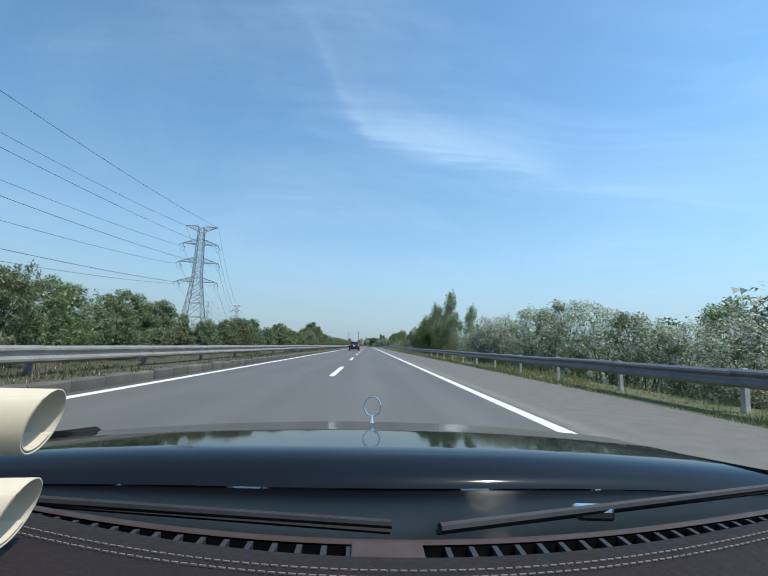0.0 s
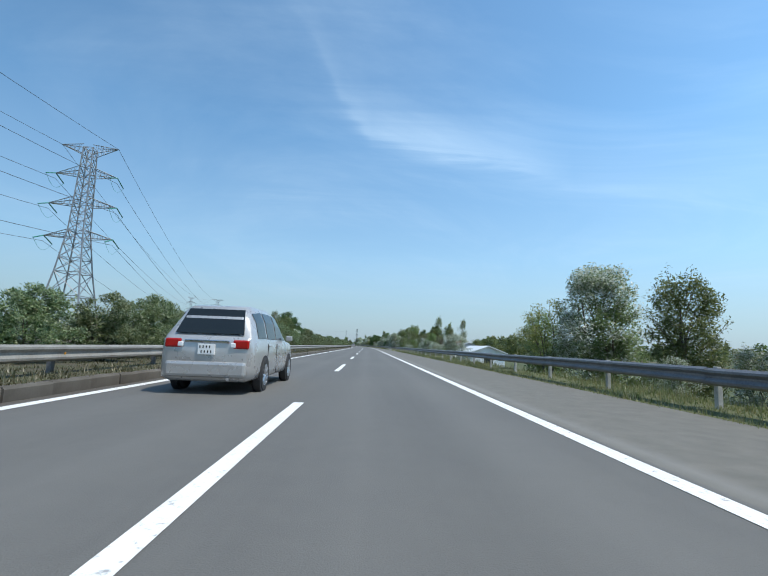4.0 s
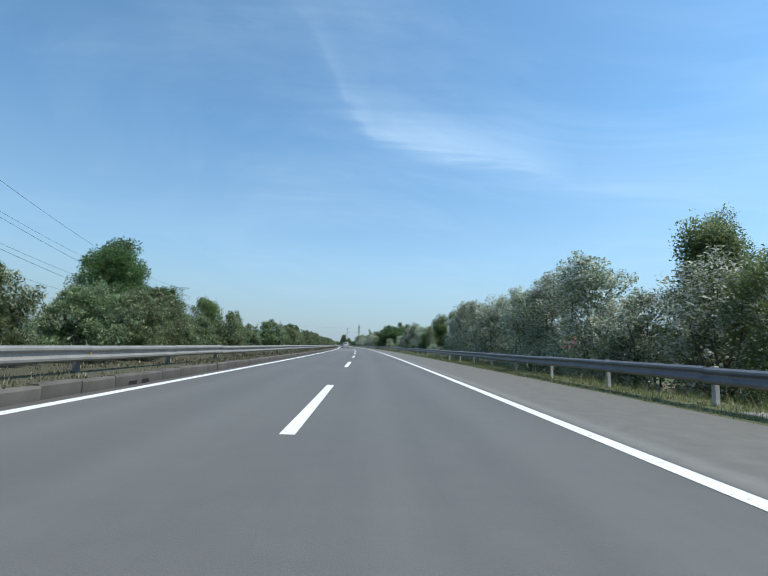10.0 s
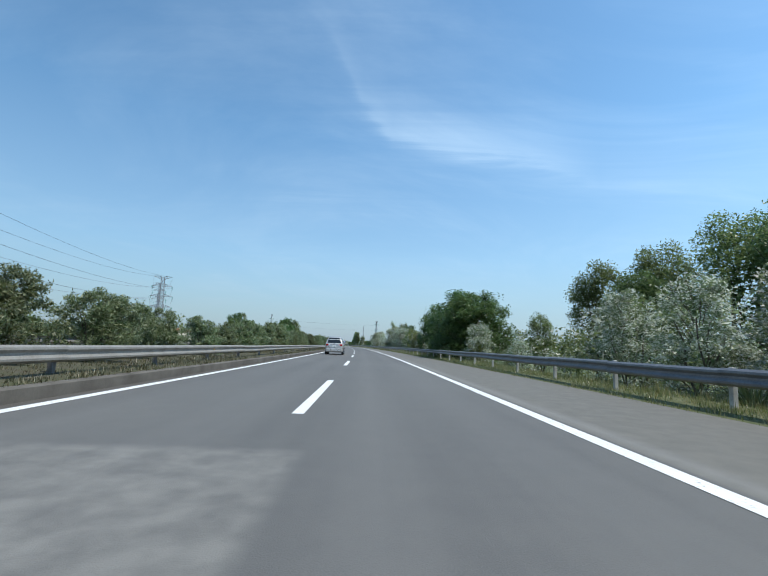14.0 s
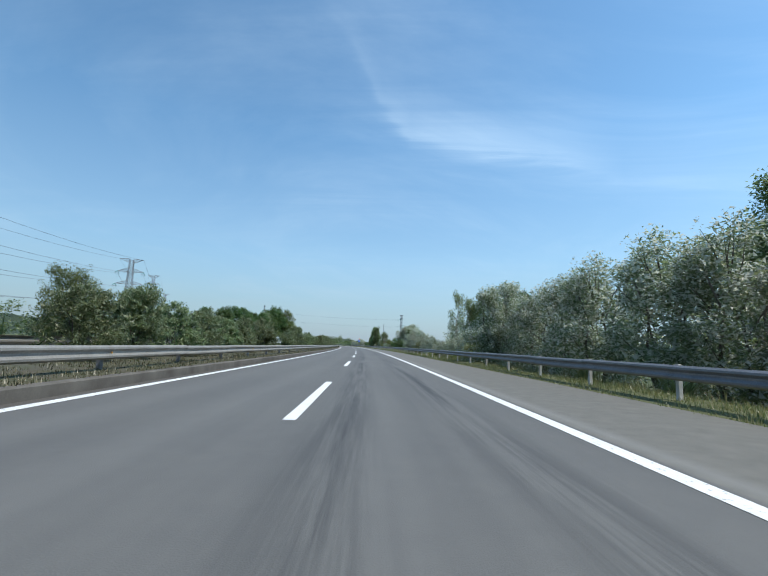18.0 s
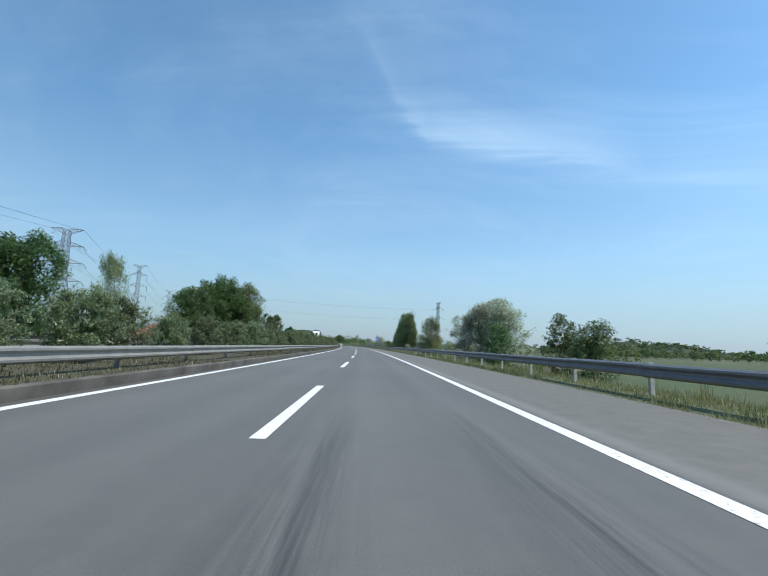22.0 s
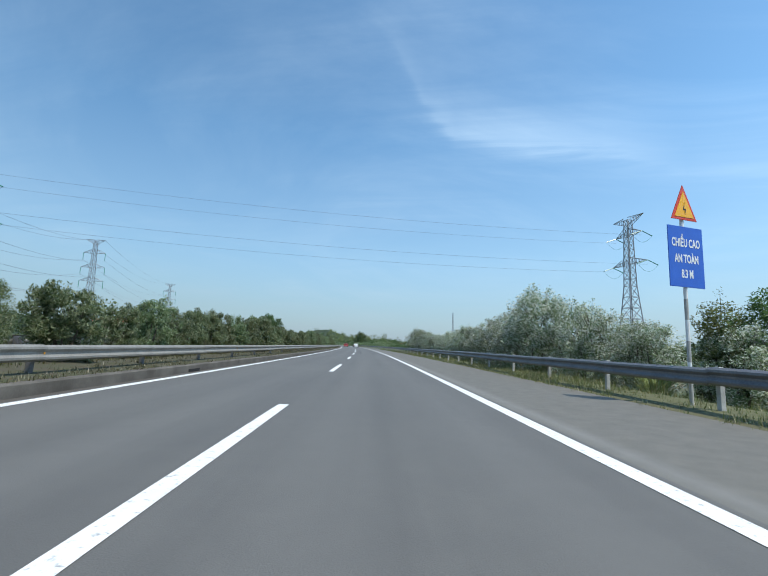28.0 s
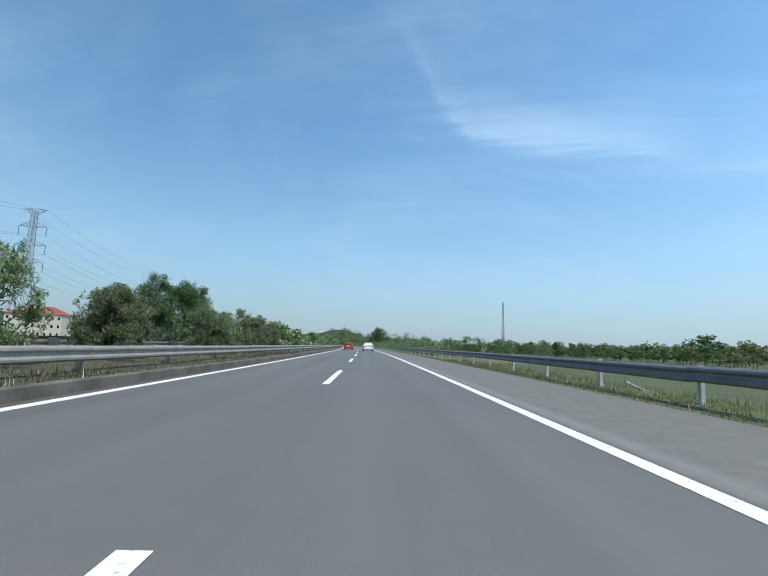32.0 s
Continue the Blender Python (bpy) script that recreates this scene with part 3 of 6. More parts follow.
# how far along, how far aside, and the height of the top over the road
RIGHT_GREEN_1 = [(15, 14.0, 3.3), (18, 12.4, 3.0), (26, 12.3, 3.8), (66, 13.2, 4.4), (69, 13.0, 5.0), (76, 13.2, 7.4), (80, 12.9, 7.9), (85, 12.9, 7.4), (89, 12.9, 6.0), (96, 13.0, 5.6), (103, 12.9, 4.6), (108, 13.0, 4.3), (116, 12.9, 4.2), (162, 12.2, 3.6), (197, 14.0, 2.0), (200, 13.5, 3.1), (201, 12.8, 3.2), (217, 12.3, 4.1), (228, 20, 6.4), (230, 12.2, 4.3), (247, 27, 9), (296, 12.9, 4.1), (308, 27, 7.0), (309, 11.8, 5.2), (320, 29, 9.0), (331, 31, 11), (337, 33, 13), (343, 34, 14.8), (351, 33, 13.5), (357, 29, 12.5)]
RIGHT_GREEN_2 = [(314, 35.5, 8.0), (326, 39, 10.0), (341, 46, 12.5), (366, 26, 6.5), (388, 12.0, 3.6), (565, 13.2, 6.5), (592, 19.0, 4.3), (597, 19.0, 4.6), (640, 11.8, 3.0), (702, 11.2, 3.8)]
RIGHT_SILVER_1 = [(9, 11.3, 3.9), (12, 11.9, 2.3), (14, 11.7, 2.3), (15, 11.3, 2.5), (20, 12.3, 3.6), (23, 11.9, 4.0), (28, 12.3, 4.2), (30, 11.9, 2.4), (33, 11.7, 2.7), (34, 12.4, 3.3), (35, 12.3, 4.0), (36, 11.3, 3.2), (37, 12.4, 3.6), (39, 12.3, 4.1), (40, 11.7, 3.0), (43, 11.6, 2.7), (109, 13.0, 5.9), (139, 12.2, 2.9), (142, 12.0, 3.0), (148, 11.6, 1.6), (149, 11.7, 1.6), (154, 12.2, 1.6), (156, 12.1, 1.9), (158, 11.9, 2.1), (161, 11.8, 2.2), (163, 12.0, 2.4), (165, 11.6, 2.4), (167, 11.8, 2.4), (170, 12.3, 3.1), (192, 11.6, 1.3)]
RIGHT_SILVER_2 = [(194, 12.1, 1.6), (196, 12.3, 1.6), (198, 11.7, 1.7), (199, 11.6, 1.7), (220, 12.1, 3.9), (223, 12.4, 3.9), (226, 12.6, 4.2), (232, 11.8, 4.4), (235, 11.7, 3.7), (237, 11.9, 3.8), (239, 11.7, 5.9), (243, 12.1, 5.8), (246, 11.5, 5.2), (249, 12.2, 5.2), (253, 11.5, 5.3), (256, 12.2, 5.9), (259, 12.1, 5.7), (263, 12.0, 6.0), (267, 12.0, 5.5), (296, 12.1, 3.8), (298, 12.4, 5.1), (302, 12.1, 5.8), (305, 12.2, 5.4), (308, 11.5, 3.6), (311, 11.7, 4.1)]
RIGHT_SILVER_3 = [(313, 12.0, 5.5), (314, 11.3, 3.9), (317, 11.8, 3.9), (321, 11.7, 3.7), (324, 11.3, 3.6), (344, 10.7, 3.4), (387, 12.3, 3.9), (390, 12.0, 3.9), (391, 12.0, 3.5), (397, 12.0, 3.9), (405, 12.5, 3.9), (408, 11.9, 4.2), (411, 12.4, 5.7), (414, 12.4, 6.1), (418, 11.9, 5.9), (422, 12.3, 5.4), (426, 12.4, 5.5), (430, 12.3, 5.1), (432, 11.6, 6.7), (432, 11.7, 3.1), (433, 11.5, 2.5), (434, 11.8, 2.3), (440, 12.1, 3.2), (443, 12.4, 3.6), (445, 12.1, 3.0), (447, 12.2, 2.6), (449, 12.1, 2.5), (451, 11.9, 2.4), (453, 12.1, 2.2), (456, 12.2, 2.1)]
RIGHT_SILVER_4 = [(458, 11.7, 2.0), (460, 12.4, 2.1), (462, 12.2, 2.1), (464, 12.3, 2.4), (466, 12.2, 2.6), (468, 12.1, 2.9), (470, 12.5, 3.0), (472, 12.3, 3.4), (475, 11.8, 3.4), (477, 12.0, 4.0), (480, 12.0, 4.2), (483, 11.8, 4.2), (485, 12.2, 4.9), (489, 11.2, 3.9), (551, 22, 8.6), (556, 21, 9.4), (561, 23.5, 9.8), (566, 22, 9.4), (568, 12.2, 3.5), (571, 21.5, 8.4), (582, 11.2, 1.8), (639, 11.6, 2.0), (640, 11.6, 1.7), (642, 11.3, 2.1), (643, 11.3, 2.3), (644, 11.5, 2.5), (646, 11.7, 2.9), (647, 11.6, 3.4), (649, 11.6, 3.9), (651, 10.9, 4.7)]
RIGHT_SILVER_5 = [(653, 11.2, 4.5), (655, 11.1, 4.0), (657, 11.2, 3.7), (662, 11.3, 3.6), (664, 11.7, 3.4), (666, 11.2, 2.7), (667, 11.3, 3.3), (669, 11.0, 3.3), (671, 11.1, 3.1), (672, 11.5, 3.1), (674, 11.2, 3.0), (675, 11.5, 3.2), (677, 11.2, 3.0), (679, 11.1, 2.9), (680, 11.3, 3.0), (682, 11.6, 2.9), (683, 11.2, 2.9), (685, 11.3, 2.9), (686, 11.4, 2.3), (687, 10.9, 2.9), (687, 11.0, 2.8), (688, 11.7, 2.8), (689, 10.9, 2.6), (690, 11.5, 3.1), (690, 11.7, 2.9), (691, 11.0, 3.1), (692, 11.6, 3.1), (693, 10.9, 3.5), (693, 11.3, 3.4), (695, 11.1, 3.6)]
RIGHT_SILVER_6 = [(696, 11.0, 3.8), (698, 11.3, 3.5), (700, 11.5, 3.4), (702, 10.9, 3.2), (703, 11.3, 3.7), (705, 11.1, 3.3), (706, 11.2, 4.0), (706.5, 11.3, 4.7)]
RIGHT_PINE_1 = [(496, 12.2, 4.8)]
RIGHT_EUC_1 = [(48.7, 12.8, 6.0), (51, 13.2, 5.2), (57.6, 12.8, 5.3), (59, 13.4, 4.9), (61.4, 12.8, 9.2), (62.2, 13.1, 7.6), (64.3, 12.8, 6.5), (70.3, 12.8, 7.7), (72.7, 12.8, 8.3), (77.5, 13.0, 7.4), (89.3, 13.2, 5.9), (91.8, 12.8, 6.2), (97, 12.8, 5.3), (143, 12.0, 3.4), (144, 12.2, 3.8), (144, 12.2, 4.2), (199, 11.9, 5.3), (251, 29, 12.9), (291, 12.8, 3.9), (292, 12.8, 4.6), (343, 64, 18.6), (458, 15.6, 8.2), (459, 18.0, 9.0), (459, 20.0, 9.2), (464, 15.2, 9.6), (562, 13.2, 5.9)]
RIGHT_DARK_1 = [(250, 28, 9.5), (278.7, 19.7, 6.6), (293, 12.4, 3.6), (294, 12.5, 3.3), (320, 41.5, 9.0), (332, 44, 11.0), (336, 38, 11.5), (345, 26, 9), (350, 12.2, 7.0), (355, 12.8, 7.7), (360, 13.2, 6.6), (377, 13.2, 7.3), (380, 13.2, 8.2), (393, 11.9, 3.9), (394, 12.1, 3.6), (396, 12.2, 3.7), (403, 12.5, 4.6), (449, 19.4, 8.2), (510, 12.2, 2.7), (513, 12.2, 3.2), (525, 12.2, 3.4), (586, 25.0, 2.1), (588, 25.0, 2.1), (591, 25.0, 2.1), (639, 12.5, 3.0)]
RIGHT_BARE_1 = [(181, 17, 5.0), (184, 14.4, 4.8)]
RIGHT_BUSH_1 = [(111, 11.2, 3.9), (146, 12.0, 1.7), (387, 11.2, 4.3), (435, 11.6, 2.5), (436, 11.6, 2.6), (437, 11.6, 2.7), (438, 11.6, 2.7)]
RIGHT_COLUMN_1 = [(234, 14.0, 6.3), (235, 14.0, 6.7), (403, 26.0, 10.4), (405, 26.0, 11.4), (411, 26.0, 10.8), (417, 26.0, 10.1), (422, 26.0, 13.0), (425, 26.0, 9.9), (438, 16.0, 5.0), (444, 19.0, 7.2), (454, 16.5, 7.1), (457, 16.5, 7.9), (587, 13.0, 6.6), (588, 13.0, 6.2), (590, 13.0, 7.8), (592, 13.0, 9.6), (594, 13.0, 8.3), (596, 13.0, 9.7), (600, 13.0, 9.4), (603, 13.0, 10.2), (607, 13.0, 9.1), (611, 13.0, 8.0), (616, 13.0, 6.8), (622, 13.0, 5.5)]
LEFT_GREEN_1 = [(606, -30, 17), (604, -28, 13), (179, -26, 7.1), (185, -24, 7.4), (210, -28, 9.6), (222, -26, 9.5), (231, -26, 10), (234, -24.5, 6), (296, -26, 8.9), (328, -30, 8.7), (396, -24.5, 5.6), (408, -24, 6), (435, -24, 7.5), (454, -24.5, 5.3), (552, -26, 5), (658, -24.5, 4.9), (685, -24.5, 5.1), (703, -24.5, 6.2), (715, -24.5, 6.6), (730, -24, 7.6), (742, -24, 5.1)]
LEFT_SILVER_1 = [(182, -24, 6.9), (188, -24.5, 6.1), (204, -24.5, 5.1), (248, -24.5, 6.1)]
LEFT_EUC_1 = [(210, -25, 9.7), (410, -26, 7.5), (537, -27, 10), (543, -30, 10.6)]
LEFT_DARK_1 = [(278, -32, 11), (272, -30, 11.8), (281, -34, 14.7), (297, -34, 10.3), (300, -36, 10), (307, -30, 9.4), (419, -30, 8.1), (449, -26, 6.9), (479, -28, 7), (497, -30, 8.8), (505, -30, 9.5), (510, -28, 9.5), (517, -30, 9.3), (525, -30, 9.3), (526, -28, 9.7), (580, -34, 11.8), (582, -36, 11.9), (596, -36, 15.5), (601, -34, 17.5), (610, -36, 16), (617, -36, 17), (811, -36, 12.7), (820, -36, 12.7), (779, -26.6, 9.3), (613, -24.8, 9.0), (623, -24.8, 9.4)]

for kind, rows_ in (("green", RIGHT_GREEN_1), ("green", RIGHT_GREEN_2), ("silver", RIGHT_SILVER_1), ("silver", RIGHT_SILVER_2), ("silver", RIGHT_SILVER_3), ("silver", RIGHT_SILVER_4), ("silver", RIGHT_SILVER_5), ("silver", RIGHT_SILVER_6), ("pine", RIGHT_PINE_1), ("euc", RIGHT_EUC_1), ("dark", RIGHT_DARK_1), ("bare", RIGHT_BARE_1), ("bush", RIGHT_BUSH_1), ("column", RIGHT_COLUMN_1), ("green", LEFT_GREEN_1), ("silver", LEFT_SILVER_1), ("euc", LEFT_EUC_1), ("dark", LEFT_DARK_1)):
    for s, x, top in rows_:
        z = land(x) - 0.1
        tree(kind, s, x, z, (top - z) * 0.97, 1.5 if 349 < s < 361 and x < 14 and kind == "dark" else {"silver": 1.1, "dark": 0.95, "euc": 0.78}.get(kind, 1.0))

# shrubs that fill the bank between them
s = 2.0
while s < 704:
    if 630 < s < 704 or 105 < s < 133 or 140 < s < 233 or 262 < s < 276 or 492 < s < 524 or 562 < s < 630:
        s += 5
        continue
    if plant.random() < 0.55:
        kind = plant.choice(("silver", "silver", "green", "bush"))
        x = plant.uniform(10.4, 12.6)
        tree(kind, s, x, land(x) - 0.1, plant.uniform(1.5, 2.6), 1.1, "bank shrubs")
    s += plant.uniform(2.4, 4.4)

# shrubs of the median
s = -4.0
while s < 760:
    gap = 455 < s < 470 or 581 < s < 598 or 640 < s < 652 or 708.5 < s < 713 or 730.6 < s < 736 or 555 < s < 561
    if plant.random() < (0.0 if gap and s > 500 and not 640 < s < 652 else 0.25 if gap else 0.86):
        hgt = plant.uniform(2.1, 2.8) if s > 684 else plant.uniform(1.8, 2.3) if plant.random() < 0.8 else plant.uniform(2.3, 2.7)
        tree("hedge", s, -6.6 + plant.uniform(-0.5, 0.3), 0.15, hgt, plant.uniform(0.95, 1.25), "median shrubs")
    s += plant.uniform(1.9, 2.7)
for s, hgt in ((641.6, 1.9), (643.6, 2.3), (645.4, 2.0), (647.3, 2.2), (649.3, 2.2), (651.3, 2.3), (731.3, 2.7), (735.6, 2.3)):
    tree("hedge", s, -6.6, 0.15, hgt, 0.95, "median shrubs")


def thicket(name, places, leaf, label, seed, per=620, size=0.27):
    """Far trees in one piece: trunks with limbs and crowns of leaf sprays."""
    rnd = random.Random(seed)
    verts, faces = [], []
    for s, x, z, hgt, wid in places:
        c = W(s, x, z)
        k0 = len(verts)
        for a in range(3):
            th = a * 2.09
            verts.append(c + Vector((math.cos(th) * 0.14, math.sin(th) * 0.14, 0)))
        verts.append(c + Vector((0, 0, hgt * 0.8)))
        faces += [(k0, k0 + 1, k0 + 3), (k0 + 1, k0 + 2, k0 + 3), (k0 + 2, k0, k0 + 3)]
        for _ in range(14):
            u = rnd.uniform(0.22, 0.9)
            w = wid * math.sin(math.pi * min(1, 0.15 + u * 0.85)) ** 0.6 * rnd.random() ** 0.5
            th = rnd.uniform(0, 6.28)
            rr = hgt * rnd.uniform(0.10, 0.17)
            leaf_quads(verts, faces, c + Vector((math.cos(th) * w, math.sin(th) * w, u * hgt)), (rr * 1.2, rr * 1.2, rr), per // 14, size * hgt / 6, rnd, 0.1, 1.5)
    ob = new(name, mesh_of(name, verts, faces, leaf))
    return tagged(ob, label, "trees", kind="stuff")


wood = random.Random(21)
row = [(s, -6.6 + wood.uniform(-0.5, 0.3), 0.15, wood.uniform(1.9, 2.8), 1.0) for s in frange(760, 1140, 2.2)]
thicket("shrubs", row, LEAF_HEDGE, "far green shrubs along the median", 1, 200, 0.75)
leftwood = [(s + wood.uniform(-3, 3), wood.uniform(-56, -27), -1.4, wood.uniform(4, 7), wood.uniform(1.8, 3.0)) for s in frange(-30, 1400, 4.5) if wood.random() < 0.85 and not 733 < s < 800]
thicket("trees", leftwood[::2], LEAF_GREEN, "green wood beyond the oncoming carriageway", 2)
thicket("trees", leftwood[1::2], LEAF_DARK, "dark green wood beyond the oncoming carriageway", 3)
edgewood = [(s + wood.uniform(-2, 2), wood.uniform(-31, -24.5), -0.5, wood.uniform(3.2, 5.8), wood.uniform(1.6, 2.4)) for s in frange(-20, 733, 3.6) if wood.random() < 0.9]
thicket("trees", edgewood[::2], LEAF_HEDGE, "olive bushes at the edge of the wood beyond the oncoming carriageway", 7, 640, 0.24)
thicket("trees", edgewood[1::2], LEAF_GREEN, "green bushes at the edge of the wood beyond the oncoming carriageway", 8, 640, 0.24)
rightwood = [(s + wood.uniform(-3, 3), wood.uniform(18, 40), -1.9, wood.uniform(4.5, 7.5), wood.uniform(1.8, 2.8)) for s in frange(5, 480, 3.2) if not (100 < s < 235 or 258 < s < 322)]
thicket("trees", rightwood[::2], LEAF_GREEN, "green wood behind the bank", 4)
thicket("trees", rightwood[1::2], LEAF_SILVER, "grey-green wood behind the bank", 5)
ahead_ = [(s + wood.uniform(-4, 4), wood.uniform(10.5, 16), -0.8, wood.uniform(2.2, 3.9), wood.uniform(1.6, 2.4)) for s in frange(790, 1150, 2.6)]
thicket("trees", ahead_, LEAF_HEDGE, "far olive shrubs along the bank", 6, 840, 0.34)
clump_ = [(s, x, -1.6, hgt, 3.0) for s, x, hgt in ((958, 19, 11.5), (966, 17, 13.2), (975, 18.5, 14.0), (986, 17, 13.0), (996, 19, 14.4), (1006, 18, 12.0))]
thicket("trees", clump_, LEAF_DARK, "group of tall dark green trees beside the motorway far ahead", 11, 1400, 0.2)
bankwood = [(s + wood.uniform(-4, 4), wood.uniform(20, 75), -2.0, wood.uniform(5, 8.5), wood.uniform(2.4, 3.8)) for s in frange(860, 1230, 3.2)]
thicket("trees", bankwood, LEAF_DARK, "dark green wood on the plain beside the bend", 12, 560, 0.32)
bendwood = [(s + wood.uniform(-6, 6), wood.uniform(18, 120), -2.0, wood.uniform(13, 22), wood.uniform(5, 8)) for s in frange(1240, 1460, 3.5)]
bendwood += [(1408, 21, -2.0, 33, 7), (1418, 32, -2.0, 29, 6), (1400, 19, -2.0, 26, 6)]
thicket("trees", bendwood, LEAF_GREEN, "tall green wood far off where the road bends away", 13, 560, 0.2)

# ---- kerb stones of the median ----
for k in range(-20, 280):
    o = part("kerb_stone", kerb_me, None, median)
    o.matrix_basis = at(k * 1.0, -4.25 + plant.uniform(-0.012, 0.012), plant.uniform(-0.02, 0.015), plant.uniform(-0.8, 0.8))
v, f, uv = sweep([(-4.34, -0.06), (-4.15, -0.06), (-4.15, 0.2), (-4.18, 0.23), (-4.34, 0.23)], frange(280, FAR, 5), closed=True)
part("kerb", mesh_of("kerb", v, f, KERB), None, median, "dusty dark concrete kerb")

slot_me = bpy.data.meshes.new("drain_slot")
bm_ = box(0, 0, 0, 0.02, 0.85, 0.09, 0.008)
bm_.to_mesh(slot_me)
bm_.free()
slot_me.materials.append(material("dark_drain", (0.012, 0.011, 0.010), 0.9)[0])
for s in [147.4, 187.9, 389.9, 571.5, 641.7, 662.3, 713.3, 76.0, 228.9]:
    o = part("drain_slot", slot_me, None, median, "dark drain opening in the kerb")
    o.matrix_basis = at(s, -4.145, 0.05, 0)

# ---- grass ----
def tufts(name, n, s_range, x_range, height, label, seed, lean=0.5, power=1.0, mat=None):
    rnd = random.Random(seed)
    verts, faces = [], []
    for _ in range(n):
        s = rnd.uniform(*s_range)
        x = x_range[0] + (x_range[1] - x_range[0]) * rnd.random() ** power
        patch = noise.noise(Vector((s * 0.15, x * 0.5, 5.0)))
        if patch < -0.25 and rnd.random() < 0.8 or 205 < s < 226 and 7.7 < x < 8.5:
            continue
        c = W(s, x, zfun(x) - 0.02)
        hh = height * (0.75 + 0.9 * max(0, patch)) * rnd.uniform(0.5, 1.3)
        for _ in range(9):
            th = rnd.uniform(0, 6.28)
            d = Vector((math.cos(th), math.sin(th), 0))
            w = Vector((-d.y, d.x, 0)) * rnd.uniform(0.006, 0.013)
            b0 = c + Vector((rnd.uniform(-0.16, 0.16), rnd.uniform(-0.16, 0.16), 0))
            k = len(verts)
            verts += [b0 - w, b0 + w, b0 + d * hh * rnd.uniform(0.1, lean) + Vector((0, 0, hh * rnd.uniform(0.5, 1.0)))]
            faces.append((k, k + 1, k + 2))
    ob = new(name, mesh_of(name, verts, faces, mat or GRASS))
    return tagged(ob, label, "grass", kind="stuff")


def zfun(x):
    return float(np.interp(x, [-8.6, -7, -5.4, -4.4, 7.2, 8, 9.3, 10.5, 12, 14], [0.24, 0.34, 0.32, 0.24, -0.08, 0.02, 0.02, -0.37, -0.8, -1.4]))


tufts("grass", 46000, (-5, 760), (7.15, 9.3), 0.21, "green grass and weeds along the shoulder", 3, 0.6)
tufts("grass", 18000, (-5, 760), (9.0, 12.5), 0.5, "tall grass on the bank behind the guard rail", 4, 0.5)
tufts("grass", 42000, (-5, 760), (-4.38, -8.2), 0.15, "dry grass and weeds in the median", 5, 0.8, 2.2, DRYGRASS)
tufts("grass", 2600, (625, 672), (-6.0, -8.4), 0.75, "tall yellow-green grass among the median shrubs", 6, 0.4)


# ---- clumps of tall reed-like grass on the bank ----
def reeds(s, x, hgt, seed):
    rnd = random.Random(seed)
    verts, faces = [], []
    for _ in range(130):
        th, r = rnd.uniform(0, 6.28), rnd.random() ** 0.5 * 0.35
        d = Vector((math.cos(th), math.sin(th), 0))
        b0 = d * r
        ln, out_ = hgt * rnd.uniform(0.6, 1.1), rnd.uniform(0.1, 0.8) * hgt
        w = Vector((-d.y, d.x, 0)) * rnd.uniform(0.010, 0.022)
        pts_ = [b0 + d * out_ * q * q + Vector((0, 0, ln * (q - 0.35 * q * q * q))) for q in (0, 0.35, 0.65, 0.85, 1.0)]
        k = len(verts)
        for i, q in enumerate(pts_):
            g = w * (1.0, 1.1, 0.9, 0.6, 0.1)[i]
            verts += [q - g, q + g]
        faces += [(k + 2 * i, k + 2 * i + 1, k + 2 * i + 3, k + 2 * i + 2) for i in range(4)]
    ob = new("reed_clump", mesh_of("reed_clump", verts, faces, REED))
    ob.matrix_basis = at(s, x, land(x) - 0.05, 0)
    return tagged(ob, "clump of tall arching pale green reed grass", "grass", "reed clumps on the bank")


REED = foliage("reed_blades", (0.14, 0.17, 0.06), (0.33, 0.35, 0.14), None, 0.4)
for i, (s, x, hgt) in enumerate([(401, 10.6, 1.5), (411, 10.5, 1.3), (417, 10.7, 1.4), (443, 10.6, 1.9), (445, 10.4, 1.5), (457, 10.6, 1.7), (459, 10.5, 1.4), (513, 10.6, 1.9), (536, 10.7, 1.6), (543, 10.6, 1.5), (641, 10.4, 1.5), (650, 10.3, 1.3), (690, 10.4, 1.7), (693, 10.3, 1.9), (695.5, 10.4, 1.8), (702, 10.4, 1.5), (308, 10.5, 1.4), (318, 10.6, 1.3)]):
    reeds(s, x, hgt, 40 + i)


# ---- pylons ----
LATTICE = speckled("lattice_steel", (0.30, 0.32, 0.34), (0.22, 0.23, 0.25), 1.0, 0.55, 0.4, 9, 0.05)
WIRE = material("wire", (0.10, 0.11, 0.13), 0.6)[0]
GLASSY = material("insulator", (0.05, 0.22, 0.16), 0.2)[0]


